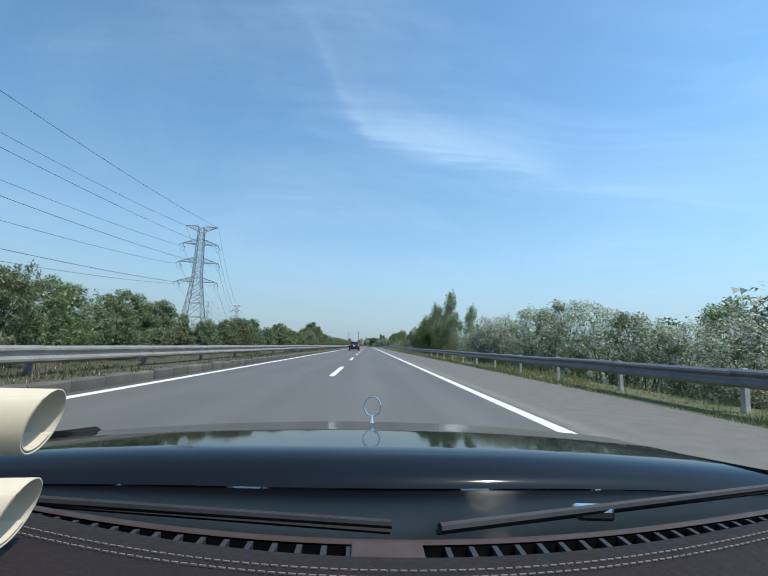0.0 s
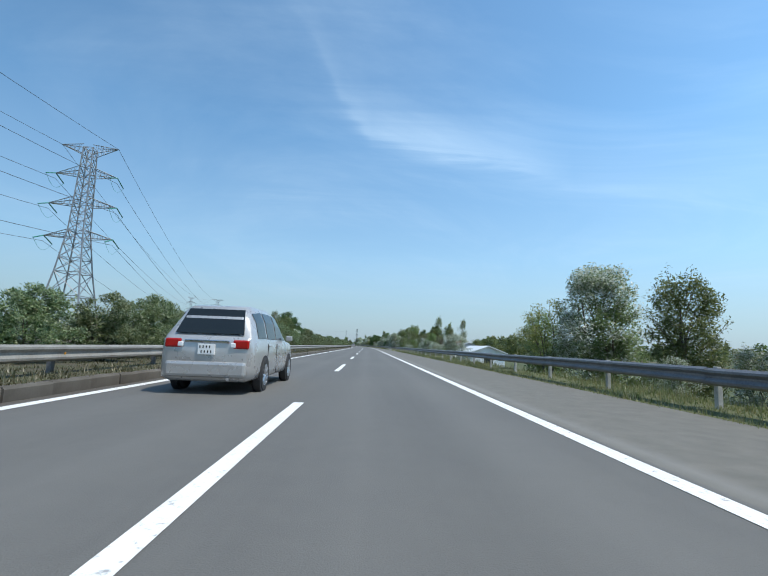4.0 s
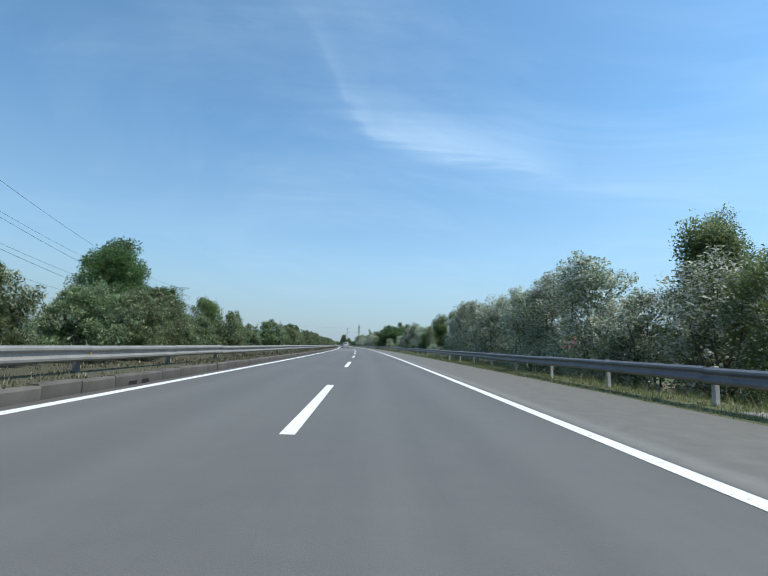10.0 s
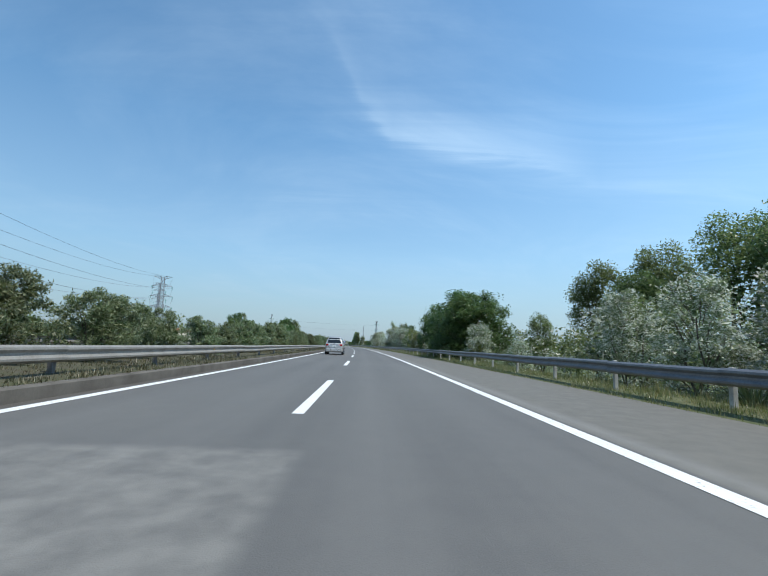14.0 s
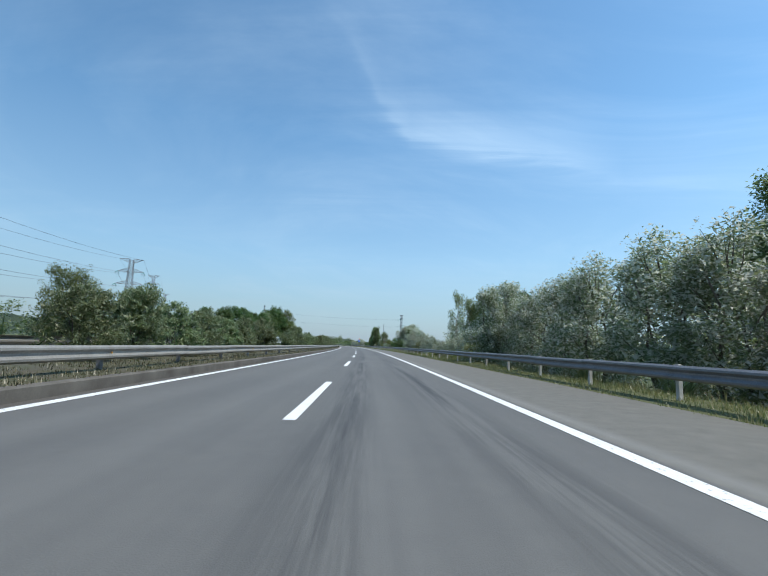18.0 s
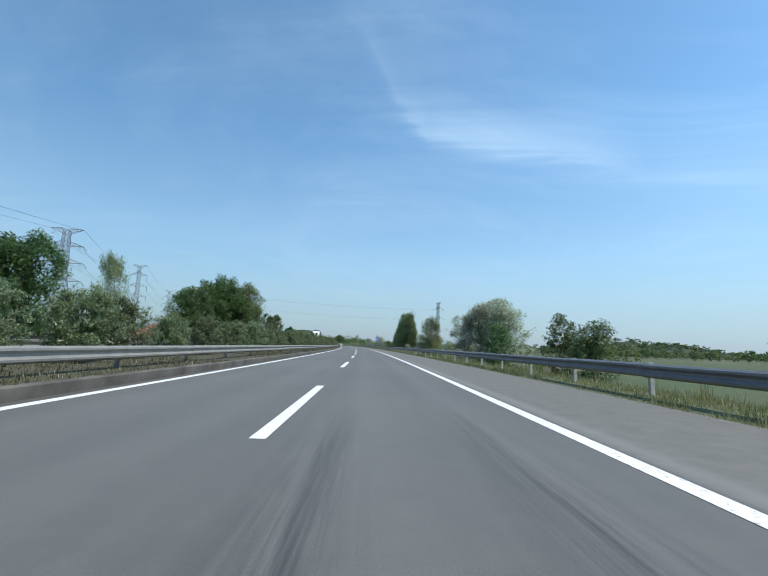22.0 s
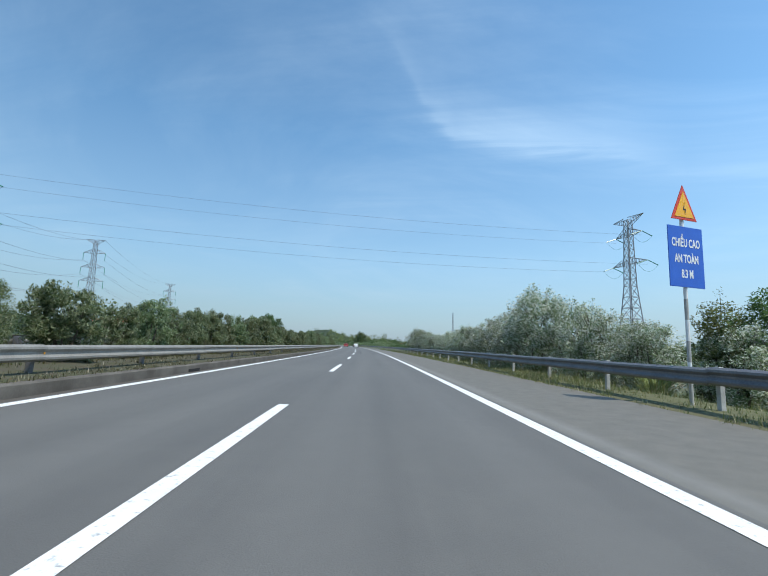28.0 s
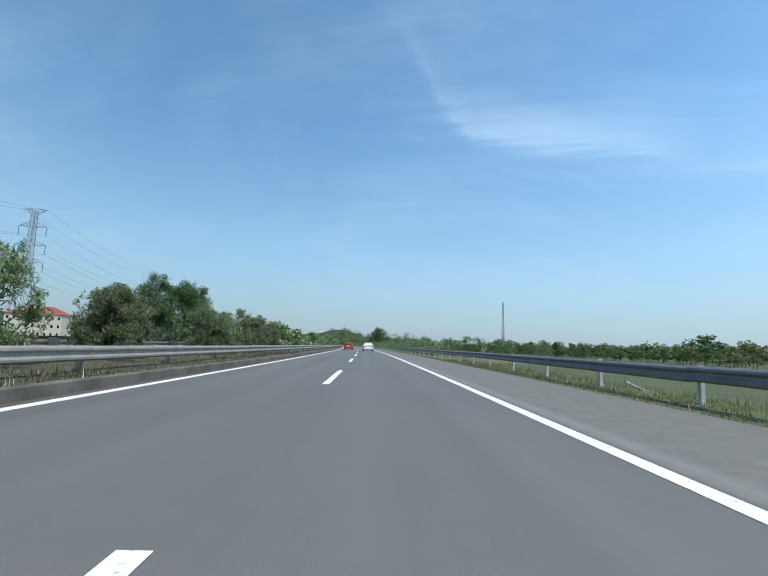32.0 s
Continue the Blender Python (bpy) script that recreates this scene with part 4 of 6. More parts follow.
def lattice(bm, z0, w0, z1, w1, panels, r):
    """A square tapering tower section with crossed braces."""
    for k in range(panels):
        za, zb = z0 + (z1 - z0) * k / panels, z0 + (z1 - z0) * (k + 1) / panels
        wa, wb = w0 + (w1 - w0) * k / panels, w0 + (w1 - w0) * (k + 1) / panels
        lo = [Vector((sx * wa, sy * wa, za)) for sx, sy in ((-1, -1), (1, -1), (1, 1), (-1, 1))]
        hi = [Vector((sx * wb, sy * wb, zb)) for sx, sy in ((-1, -1), (1, -1), (1, 1), (-1, 1))]
        for i in range(4):
            j = (i + 1) % 4
            tube_bm(bm, lo[i], hi[i], r, r, 4, False)
            tube_bm(bm, lo[i], hi[j], r * 0.55, None, 3, False)
            tube_bm(bm, lo[j], hi[i], r * 0.55, None, 3, False)
            tube_bm(bm, hi[i], hi[j], r * 0.6, None, 3, False)


def arm(bm, side, z, root, reach, rise, drop, r):
    """A cross-arm that tapers to a point."""
    tip = Vector((side * reach, 0, z + rise))
    for sy in (-1, 1):
        lo, hi = Vector((side * root, sy * root, z)), Vector((side * root, sy * root, z + drop))
        tube_bm(bm, lo, tip, r, None, 4, False)
        tube_bm(bm, hi, tip, r, None, 4, False)
        for k in range(1, 5):
            u, u2 = k / 5, (k - 0.5) / 5
            tube_bm(bm, lo.lerp(tip, u), hi.lerp(tip, u2), r * 0.5, None, 3, False)
            tube_bm(bm, lo.lerp(tip, u), hi.lerp(tip, u), r * 0.5, None, 3, False)
    for k in range(1, 5):
        u = k / 5
        tube_bm(bm, Vector((side * root, -root, z)).lerp(tip, u), Vector((side * root, root, z)).lerp(tip, u - 0.1), r * 0.5, None, 3, False)
    return tip


def pylon(s, x, height, turn, style, label):
    """Steel lattice tower. Returns the points that carry its wires."""
    t_ = empty("power_pylon", at(s, x, -2.0, turn), label, "pylon", "power line")
    k = height / 58.0
    body = bmesh.new()
    slim = {"slim": 0.62, "small": 0.74}.get(style, 1.0)
    r = 0.20 * k * slim + 0.03
    lattice(body, 0, 6.2 * k * slim, 20 * k, 3.3 * k * slim, 3, r)
    lattice(body, 20 * k, 3.3 * k * slim, 32 * k, 2.0 * k * slim, 3, r * 0.9)
    lattice(body, 32 * k, 2.0 * k * slim, 57 * k, 1.25 * k * slim, 9, r * 0.8)
    part("tower", body, LATTICE, t_)
    tips = []
    levels = ((30, 9.0), (39.5, 9.0), (48.5, 8.2)) if style != "small" else ((40, 8.5), (51, 6.5))
    if style == "slim":
        levels = ((33, 6.6), (41, 6.6), (49.5, 6.0))
    ins = []
    for z, reach in levels:
        for sd in (-1, 1):
            a = bmesh.new()
            tip = arm(a, sd, z * k, 1.5 * k * slim, reach * k, 0.3 * k, 2.6 * k, r * 0.5)
            part("crossarm", a, LATTICE, t_)
            i = bmesh.new()
            if style == "slim":
                tube_bm(i, tip, tip - Vector((0, 0, 4.2 * k)), 0.16 * k, 0.16 * k, 6)
                ins.append(tip - Vector((0, 0, 4.2 * k)))
            else:
                for q in (-1, 1):
                    tube_bm(i, tip, tip + Vector((0, q * 4.2 * k, -1.6 * k)), 0.16 * k, 0.16 * k, 6)
                prev = tip + Vector((0, -4.2 * k, -1.6 * k))
                for n_ in range(1, 9):
                    u = n_ / 8
                    nx = tip + Vector((0, (-4.2 + 8.4 * u) * k, (-1.6 - 2.6 * math.sin(math.pi * u)) * k))
                    tube_bm(i, prev, nx, 0.045 * k, None, 3, False)
                    prev = nx
                ins.append(tip + Vector((0, 0, -1.6 * k)))
            part("insulator", i, GLASSY, t_, "green glass insulator string")
    for sd in (-1, 1):
        a = bmesh.new()
        tip = arm(a, sd, 55.0 * k, 1.3 * k * slim, (7.6 if style != "slim" else 5.0) * k, 2.6 * k, 2.8 * k, r * 0.5)
        part("crossarm", a, LATTICE, t_)
        ins.append(tip)
    m = t_.matrix_basis
    return [m @ p for p in ins]


def wire(a, b, sag, label="dark overhead power cable between two pylons", thick=0.045):
    a, b = Vector(a), Vector(b)
    side_ = (b - a).cross(Vector((0, 0, 1))).normalized() * thick
    verts, faces = [], []
    for i in range(33):
        u = i / 32
        p = a.lerp(b, u) - Vector((0, 0, sag * 4 * u * (1 - u)))
        verts += [p + side_, p - side_ * 0.5 + Vector((0, 0, thick)), p - side_ * 0.5 - Vector((0, 0, thick))]
    for i in range(32):
        for j in range(3):
            k = (j + 1) % 3
            faces.append((i * 3 + j, i * 3 + k, i * 3 + 3 + k, i * 3 + 3 + j))
    faces += [(2, 1, 0), (96, 97, 98)]
    tagged(new("power_cable", mesh_of("power_cable", verts, faces, WIRE)), label, "cable", "power line")


BIG = "tall grey steel lattice pylon with three pairs of cross-arms"
line = [pylon(-230, -60, 58, 8, "big", BIG), pylon(214, -85, 60, 6, "big", BIG), pylon(732, -150, 59, 6, "big", BIG)]
for pa, pb in zip(line, line[1:]):
    for a, b in zip(pa, pb):
        wire(a, b, 13 if (a - b).length < 460 else 15, thick=0.06)
slim = [line[2], pylon(1027, -209, 85, -4, "slim", "slender grey steel lattice pylon with hanging insulators"), pylon(1467, -272, 102, -2, "slim", "slender grey steel lattice pylon with hanging insulators")]
for pa, pb in zip(slim, slim[1:]):
    for a, b in zip(pa, pb):
        wire(a, b, 10, thick=0.06)

# the smaller line that crosses the motorway
cross = [pylon(692, 43, 25, 97, "small", "grey steel lattice pylon of a smaller line that crosses the road"), pylon(682, -49.5, 26, 97, "small", "grey steel lattice pylon of a smaller line that crosses the road")]
for a, b in list(zip(*cross))[:4]:
    wire(a, b, 1.2, "thin dark power cable that crosses over the motorway", 0.012)

# ---- the height sign ----
BLUE = speckled("sign_blue", (0.02, 0.11, 0.52), (0.018, 0.095, 0.46), 3, 0.45, 0, 30, 0.03)
YELLOW = speckled("sign_yellow", (0.85, 0.42, 0.02), (0.80, 0.39, 0.02), 3, 0.45, 0, 30, 0.03)
RED = speckled("sign_red", (0.62, 0.05, 0.02), (0.56, 0.045, 0.02), 3, 0.45, 0, 30, 0.03)
WHITE = speckled("white_paint", (0.80, 0.80, 0.79), (0.68, 0.68, 0.66), 1.4, 0.5, 0, 30, 0.04)
BLACK = speckled("black_paint", (0.012, 0.012, 0.013), (0.02, 0.02, 0.021), 3, 0.45, 0, 40, 0.03)


def prism(points, y0, y1, bevel=0.0):
    """An upright plate from its outline in x and z."""
    bm = bmesh.new()
    f0 = bm.faces.new([bm.verts.new((x, y0, z)) for x, z in points])
    r = bmesh.ops.extrude_face_region(bm, geom=[f0])
    bmesh.ops.translate(bm, vec=(0, y1 - y0, 0), verts=[v for v in r["geom"] if isinstance(v, bmesh.types.BMVert)])
    bmesh.ops.recalc_face_normals(bm, faces=bm.faces)
    if bevel:
        bmesh.ops.bevel(bm, geom=list(bm.edges), offset=bevel, segments=2, affect="EDGES", profile=0.5)
    return bm


def lettering(text, size, m, mat, parent, name="lettering"):
    cu = bpy.data.curves.new(name, "FONT")
    cu.body, cu.size, cu.align_x, cu.extrude, cu.offset = text, size, "CENTER", 0.002, size * 0.025
    tmp = bpy.data.objects.new(name, cu)
    me = bpy.data.meshes.new_from_object(tmp)
    bpy.data.objects.remove(tmp)
    me.materials.clear()
    me.materials.append(mat)
    ob = part(name, me, None, parent)
    ob.matrix_basis = m
    return ob


sign = empty("road_sign", at(636.8, 8.32, 0.0, 16), "blue height sign under a yellow warning triangle on a striped pole", "sign")
for k in range(10):
    part("pole", tube((0, 0, k * 0.46), (0, 0, k * 0.46 + 0.46), 0.042, None, 10), WHITE if k % 2 or k > 5 else POST, sign)
board = part("board", prism([(-0.52, 2.55), (0.52, 2.55), (0.52, 3.92), (-0.52, 3.92)], -0.07, -0.05, 0.004), BLUE, sign)
for txt, z, size in (("CHIỀU CAO", 3.46, 0.21), ("AN TOÀN", 3.10, 0.21), ("8.3 M", 2.76, 0.21)):
    lettering(txt, size, pose(0, -0.073, z, 90, 0, 0) @ Matrix.Diagonal((0.74, 1.22, 1, 1)), WHITE, board)
part("rim", prism([(-0.39, 4.08), (0.39, 4.08), (0.0, 4.90)], -0.07, -0.05, 0.004), RED, sign, "red triangle rim")
part("triangle", prism([(-0.29, 4.145), (0.29, 4.145), (0.0, 4.75)], -0.078, -0.071), YELLOW, sign, "yellow warning triangle")
part("symbol", prism([(0.02, 4.19), (0.05, 4.34), (0.0, 4.34), (0.02, 4.50), (-0.035, 4.31), (0.012, 4.31)], -0.084, -0.079), BLACK, sign, "black lightning mark")

# ---- buildings ----
TINGREY = speckled("grey_white_tin", (0.46, 0.48, 0.50), (0.36, 0.38, 0.40), 0.6, 0.5, 0.1, 8, 0.05)
TIN = speckled("white_tin", (0.72, 0.74, 0.76), (0.60, 0.62, 0.64), 0.6, 0.45, 0.1, 8, 0.05)
GREENWALL = speckled("green_plaster", (0.16, 0.40, 0.24), (0.12, 0.32, 0.20), 0.8, 0.8, 0, 12, 0.1)
CREAM = speckled("cream_plaster", (0.62, 0.55, 0.42), (0.50, 0.45, 0.36), 0.5, 0.85, 0, 10, 0.1)
TILE = speckled("red_tiles", (0.30, 0.075, 0.045), (0.21, 0.055, 0.038), 0.9, 0.75, 0, 14, 0.3)
GREYTIN = speckled("grey_tin", (0.16, 0.155, 0.15), (0.11, 0.105, 0.10), 1, 0.7, 0.1, 12, 0.1)
DARKGLASS = material("dark_window", (0.02, 0.025, 0.03), 0.12)[0]


def gable_roof(l, w, eave, ridge, over, thick=0.12):
    """Two slopes over a plan l long (x) and w deep (y)."""
    bm = bmesh.new()
    X, Y = l / 2 + over, w / 2 + over
    k = (ridge - eave) / (w / 2)
    ez = eave - k * over
    pts = [(-Y, ez), (0, ridge), (Y, ez), (Y, ez + thick), (0, ridge + thick), (-Y, ez + thick)]
    rings = [[bm.verts.new((x, y, z)) for y, z in pts] for x in (-X, X)]
    for i in range(6):
        bm.faces.new((rings[0][i], rings[0][(i + 1) % 6], rings[1][(i + 1) % 6], rings[1][i]))
    bm.faces.new(rings[0][::-1])
    bm.faces.new(rings[1])
    return bm


def hip_roof(l, w, eave, ridge, over):
    bm = bmesh.new()
    X, Y = l / 2 + over, w / 2 + over
    lo = [bm.verts.new(p) for p in ((-X, -Y, eave), (X, -Y, eave), (X, Y, eave), (-X, Y, eave))]
    lo2 = [bm.verts.new((v.co.x, v.co.y, eave - 0.15)) for v in lo]
    a, b = bm.verts.new((-(X - Y), 0, ridge)), bm.verts.new((X - Y, 0, ridge))
    for f_ in ((lo[0], lo[1], b, a), (lo[1], lo[2], b), (lo[2], lo[3], a, b), (lo[3], lo[0], a), lo2[::-1]):
        bm.faces.new(f_)
    for i in range(4):
        bm.faces.new((lo2[i], lo2[(i + 1) % 4], lo[(i + 1) % 4], lo[i]))
    return bm


def house(s, x, turn, l, w, eave, ridge, wallmat, roofmat, label, base=-2.0, hip=False, rows_=1, bays=4, gable=True, name="house"):
    t_ = empty(name, at(s, x, base, turn), label, "building", "roadside buildings")
    bm = bmesh.new()
    if hip or not gable:
        box_bm(bm, 0, 0, eave / 2, l, w, eave)
    else:
        pts = [(-w / 2, 0), (w / 2, 0), (w / 2, eave), (0, ridge - 0.02), (-w / 2, eave)]
        rings = [[bm.verts.new((xx, y, z)) for y, z in pts] for xx in (-l / 2, l / 2)]
        for i in range(5):
            bm.faces.new((rings[0][i], rings[0][(i + 1) % 5], rings[1][(i + 1) % 5], rings[1][i]))
        bm.faces.new(rings[0][::-1])
        bm.faces.new(rings[1])
        bmesh.ops.recalc_face_normals(bm, faces=bm.faces)
    part("wall", bm, wallmat, t_)
    part("roof", hip_roof(l, w, eave + 0.16, ridge, 0.45) if hip else gable_roof(l, w, eave, ridge, 0.35), roofmat, t_)
    st = eave / rows_
    for r in range(rows_):
        for k in range(bays):
            cx = -l / 2 + l * (k + 0.5) / bays
            for sy in (-1, 1):
                fr = part("window", box(cx, sy * (w / 2 + 0.01), r * st + st * 0.55, min(1.3, l / bays * 0.5), 0.08, st * 0.42, 0.01), WHITE, t_)
                part("pane", box(cx, sy * (w / 2 + 0.045), r * st + st * 0.55, min(1.3, l / bays * 0.5) - 0.16, 0.02, st * 0.42 - 0.16), DARKGLASS, fr)
    for sx in (-1, 1):
        fr = part("window", box(sx * (l / 2 + 0.01), 0, st * 0.5, 0.08, min(1.6, w * 0.3), st * 0.45, 0.01), WHITE, t_)
        part("pane", box(sx * (l / 2 + 0.045), 0, st * 0.5, 0.02, min(1.6, w * 0.3) - 0.16, st * 0.45 - 0.16), DARKGLASS, fr)
    return t_


house(156.5, 19.2, 90, 11, 5, 2.9, 3.8, TIN, TIN, "low white tin shed beyond the shrubs", name="shed", bays=2, base=-2.3)
house(212.5, 29.6, 90, 13, 5.6, 3.95, 5.0, TINGREY, TINGREY, "pale grey tin shed with its gable along the motorway", name="warehouse", bays=2, base=-2.3)
house(201, 23, 0, 8, 6, 0.8, 1.35, TIN, TIN, "low white tin roof below the bank", name="shed", bays=2, base=-2.2)
house(238, 40, 60, 11, 6, 2.2, 3.1, TIN, TIN, "low white tin shed below the bank", name="shed", bays=2, base=-2.3)
house(318, 54.5, 8, 12, 9, 4.0, 7.2, GREENWALL, TILE, "green plastered house with a red tiled roof", hip=True, bays=3)
house(324, 48.5, 90, 7, 5, 3.6, 4.7, GREYTIN, GREYTIN, "grey shed beside the green house", bays=1, name="shed")
house(604, 28, 20, 7.5, 6, 2.8, 4.0, CREAM, TILE, "small house with an orange-red hipped roof", hip=True, bays=3, base=-3.2)
house(583, -45, 5, 9, 7, 3.0, 4.8, CREAM, TILE, "low house with an orange-red roof behind the hedge", hip=True, bays=3)
house(978, -168.5, 10, 26, 14, 13.0, 17.5, CREAM, TILE, "large cream building with a red roof far behind the trees", hip=True, rows_=3, bays=9, name="building")
house(1080, 380, 30, 16, 10, 11, 15, CREAM, TILE, "far two-storey village house with a red roof", hip=True, rows_=2, bays=4)
house(1048, 372, 10, 10, 9, 12, 14.5, WHITE, TILE, "far white village house", hip=True, rows_=3, bays=2)
far = random.Random(5)
for k in range(16):
    house(far.uniform(1000, 1500), far.uniform(60, 330), far.uniform(0, 90), far.uniform(8, 14), far.uniform(7, 10), far.uniform(4, 8), far.uniform(8.5, 11), far.choice((WHITE, CREAM)), far.choice((TILE, TILE, TIN)),
          "far village house among trees", hip=True, rows_=2, bays=3)
mast = empty("radio_mast", at(987, 100, -2), "tall thin radio mast above the village", "mast")
mb = bmesh.new()
lattice(mb, 0, 0.9, 34, 0.25, 22, 0.07)
part("tower", mb, LATTICE, mast)

# the village trees and the open country
village = [(far.uniform(800, 1500), far.choice((far.uniform(110, 160), far.uniform(110, 170), far.uniform(40, 330))), -1.9, far.uniform(4.5, 8.5), far.uniform(2.5, 4)) for k in range(300)]
village += [(far.uniform(1150, 1700), far.uniform(-120, 60), -1.5, far.uniform(5, 9), far.uniform(2.5, 4)) for k in range(70)]
plain = [(far.uniform(252, 345), far.uniform(58, 112), -1.9, far.uniform(7, 11), far.uniform(2.5, 4)) for k in range(60)]
plain += [(far.uniform(60, 620), far.uniform(60, 220), -1.9, far.uniform(5, 9), far.uniform(2.5, 4)) for k in range(90)]
thicket("trees", village[::2], LEAF_DARK, "dark green trees round the village", 7, 420, 0.45)
thicket("trees", village[1::2], LEAF_GREEN, "green trees round the village", 8, 420, 0.45)
thicket("trees", plain, LEAF_GREEN, "scattered trees on the plain", 9, 420, 0.45)
treeline = [(s + far.uniform(-6, 6), x0 + far.uniform(-25, 25), -1.9, far.uniform(6, 11), far.uniform(3, 5)) for x0, a, b, d in ((300, 300, 1500, 5), (150, 180, 420, 6), (520, 300, 1700, 7), (140, 800, 1500, 3.5), (215, 760, 1500, 4)) for s in frange(a, b, d)]
thicket("trees", treeline[::2], LEAF_DARK, "dark green tree line across the fields", 10, 280, 0.6)
thicket("trees", treeline[1::2], LEAF_GREEN, "green tree line across the fields", 11, 280, 0.6)


# ---- hills ----
def make_hill_mat():
    m, t, b = material("wooded_hill", (0.05, 0.08, 0.03), 0.95)
    v_ = coords(t)
    n = noisef(t, v_, 0.05, 6, 0.65)
    t.links.new(mixc(t, ramp(t, n, (0.35, 0), (0.65, 1)), (0.016, 0.030, 0.015), (0.045, 0.065, 0.030)), b.inputs["Base Color"])
    bump(t, b, n, 1.0, 6.0)
    return m


HILL = make_hill_mat()


def hill(s, x, length, depth, height, label, seed, trees=60):
    """A low hill with trees all over it."""
    verts, faces = [], []
    nx, ny = 48, 14
    for j in range(ny + 1):
        for i in range(nx + 1):
            u, v_ = i / nx * 2 - 1, j / ny * 2 - 1
            e = max(0.0, 1 - u * u) * max(0.0, 1 - v_ * v_)
            n = 0.7 + 0.7 * noise.noise(Vector((u * 3 + seed, v_ * 2, seed))) + 0.12 * noise.noise(Vector((u * 25, v_ * 12, seed)))
            verts.append((u * length / 2, v_ * depth / 2, e * height * n - 2.5))
    for j in range(ny):
        for i in range(nx):
            a = j * (nx + 1) + i
            faces.append((a, a + 1, a + nx + 2, a + nx + 1))
    o = new("hill", mesh_of("hill", verts, faces, HILL, None, True))
    o.matrix_basis = at(s, x, 0)
    tagged(o, label, "hill", kind="structure")
    rnd = random.Random(int(seed * 10))
    grown = []
    for _ in range(trees):
        i, j = rnd.randrange(3, nx - 3), rnd.randrange(1, ny - 1)
        q = verts[j * (nx + 1) + i]
        grown.append((s + q[1], x + q[0], q[2] - 0.5, rnd.uniform(6, 9), rnd.uniform(6, 11)))
    thicket("trees", grown, LEAF_DARK, "dark green wood on a low distant hill", int(seed * 7), 112, 1.6)


hill(1900, -420, 700, 400, 46, "low wooded hill in the distance", 1.5)
hill(2300, 10, 900, 400, 52, "low wooded hill in the distance", 4.2)
hill(1500, -620, 600, 500, 52, "low wooded hill in the distance", 7.7)
hill(1500, 1300, 1500, 600, 20, "low wooded hill in the distance", 9.1)
hill(1190, 690, 460, 260, 26, "low wooded hill in the distance", 2.6, 260)
hill(500, 1100, 1300, 500, 15, "low wooded hill in the distance", 12.4)

# the concrete edge of a field path
def slab_path(s0, x0, s1, x1, n):
    verts, faces = [], []
    for i in range(n + 1):
        u = i / n
        s, x = s0 + (s1 - s0) * u, x0 + (x1 - x0) * u
        z = land(x) + terrain(s, x) + 0.10
        for d in (-0.35, 0.35):
            verts += [W(s + d, x, z), W(s + d, x, z - 0.5)]
    for i in range(n):
        a = i * 4
        faces += [(a, a + 2, a + 6, a + 4), (a, a + 4, a + 5, a + 1), (a + 2, a + 3, a + 7, a + 6)]
    tagged(new("path", mesh_of("path", verts, faces, POST)), "narrow pale concrete path through the fields", "path", kind="structure")


slab_path(747, 19.5, 771, 31, 24)

# the sandy track that leads away from the underpass
SAND = speckled("sandy_earth", (0.40, 0.28, 0.18), (0.30, 0.21, 0.14), 0.5, 0.95, 0, 9, 0.4)
verts, faces = [], []
for i in range(25):
    u = i / 24
    s, x, half = 205 + 36 * u, 13.5 + 17.5 * u, 2.3 + 0.3 * noise.noise(Vector((i * 0.7, 0, 1)))
    z = land(x) + terrain(s, x) + 0.16
    verts += [W(s + half, x - half, z - 0.4), W(s + half, x - half, z), W(s, x, z + 0.03), W(s - half, x + half, z), W(s - half, x + half, z - 0.4)]
for i in range(24):
    for j in range(4):
        a = i * 5 + j
        faces.append((a, a + 1, a + 6, a + 5))
tagged(new("track", mesh_of("track", verts, faces, SAND, None, True)), "pale sandy earth track below the motorway bank", "track", kind="structure")

# the bare concrete edge under the rail above the underpass
v, f, uv = sweep([(7.9, -0.2), (7.9, 0.03), (7.94, 0.05), (8.36, 0.05), (8.4, 0.03), (8.4, -1.6)], frange(205, 227, 3))
tagged(new("parapet_edge", mesh_of("parapet_edge", v, f, speckled("stained_concrete", (0.30, 0.29, 0.27), (0.19, 0.18, 0.165), 1.5, 0.85, 0, 20, 0.2))), "pale concrete edge beam under the guard rail", "edge", kind="structure")


# litter on the verge
def scrap(s, x, size, mat, label, seed):
    rnd = random.Random(seed)
    bm = bmesh.new()
    bmesh.ops.create_icosphere(bm, subdivisions=2, radius=size)
    for v_ in bm.verts:
        v_.co *= 1 + 0.45 * noise.noise(v_.co * 9 / size * 0.3 + Vector((seed, 0, 0)))
        v_.co.z *= 0.55
    me = bpy.data.meshes.new("litter")
    bm.to_mesh(me)
    bm.free()
    me.materials.append(mat)
    o = new("litter", me)
    o.matrix_basis = at(s, x, zfun(x) + size * 0.4, rnd.uniform(0, 360))
    tagged(o, label, "litter")


scrap(183.5, 7.3, 0.16, CREAM, "crumpled cream plastic bag at the edge of the shoulder", 3)
scrap(183.9, 7.45, 0.09, GREYTIN, "small dark scrap beside a bag on the shoulder", 4)
scrap(277.5, 7.4, 0.07, WHITE, "small white scrap of litter on the verge", 5)
scrap(551, 8.6, 0.16, WHITE, "white scrap of litter under the guard rail", 6)

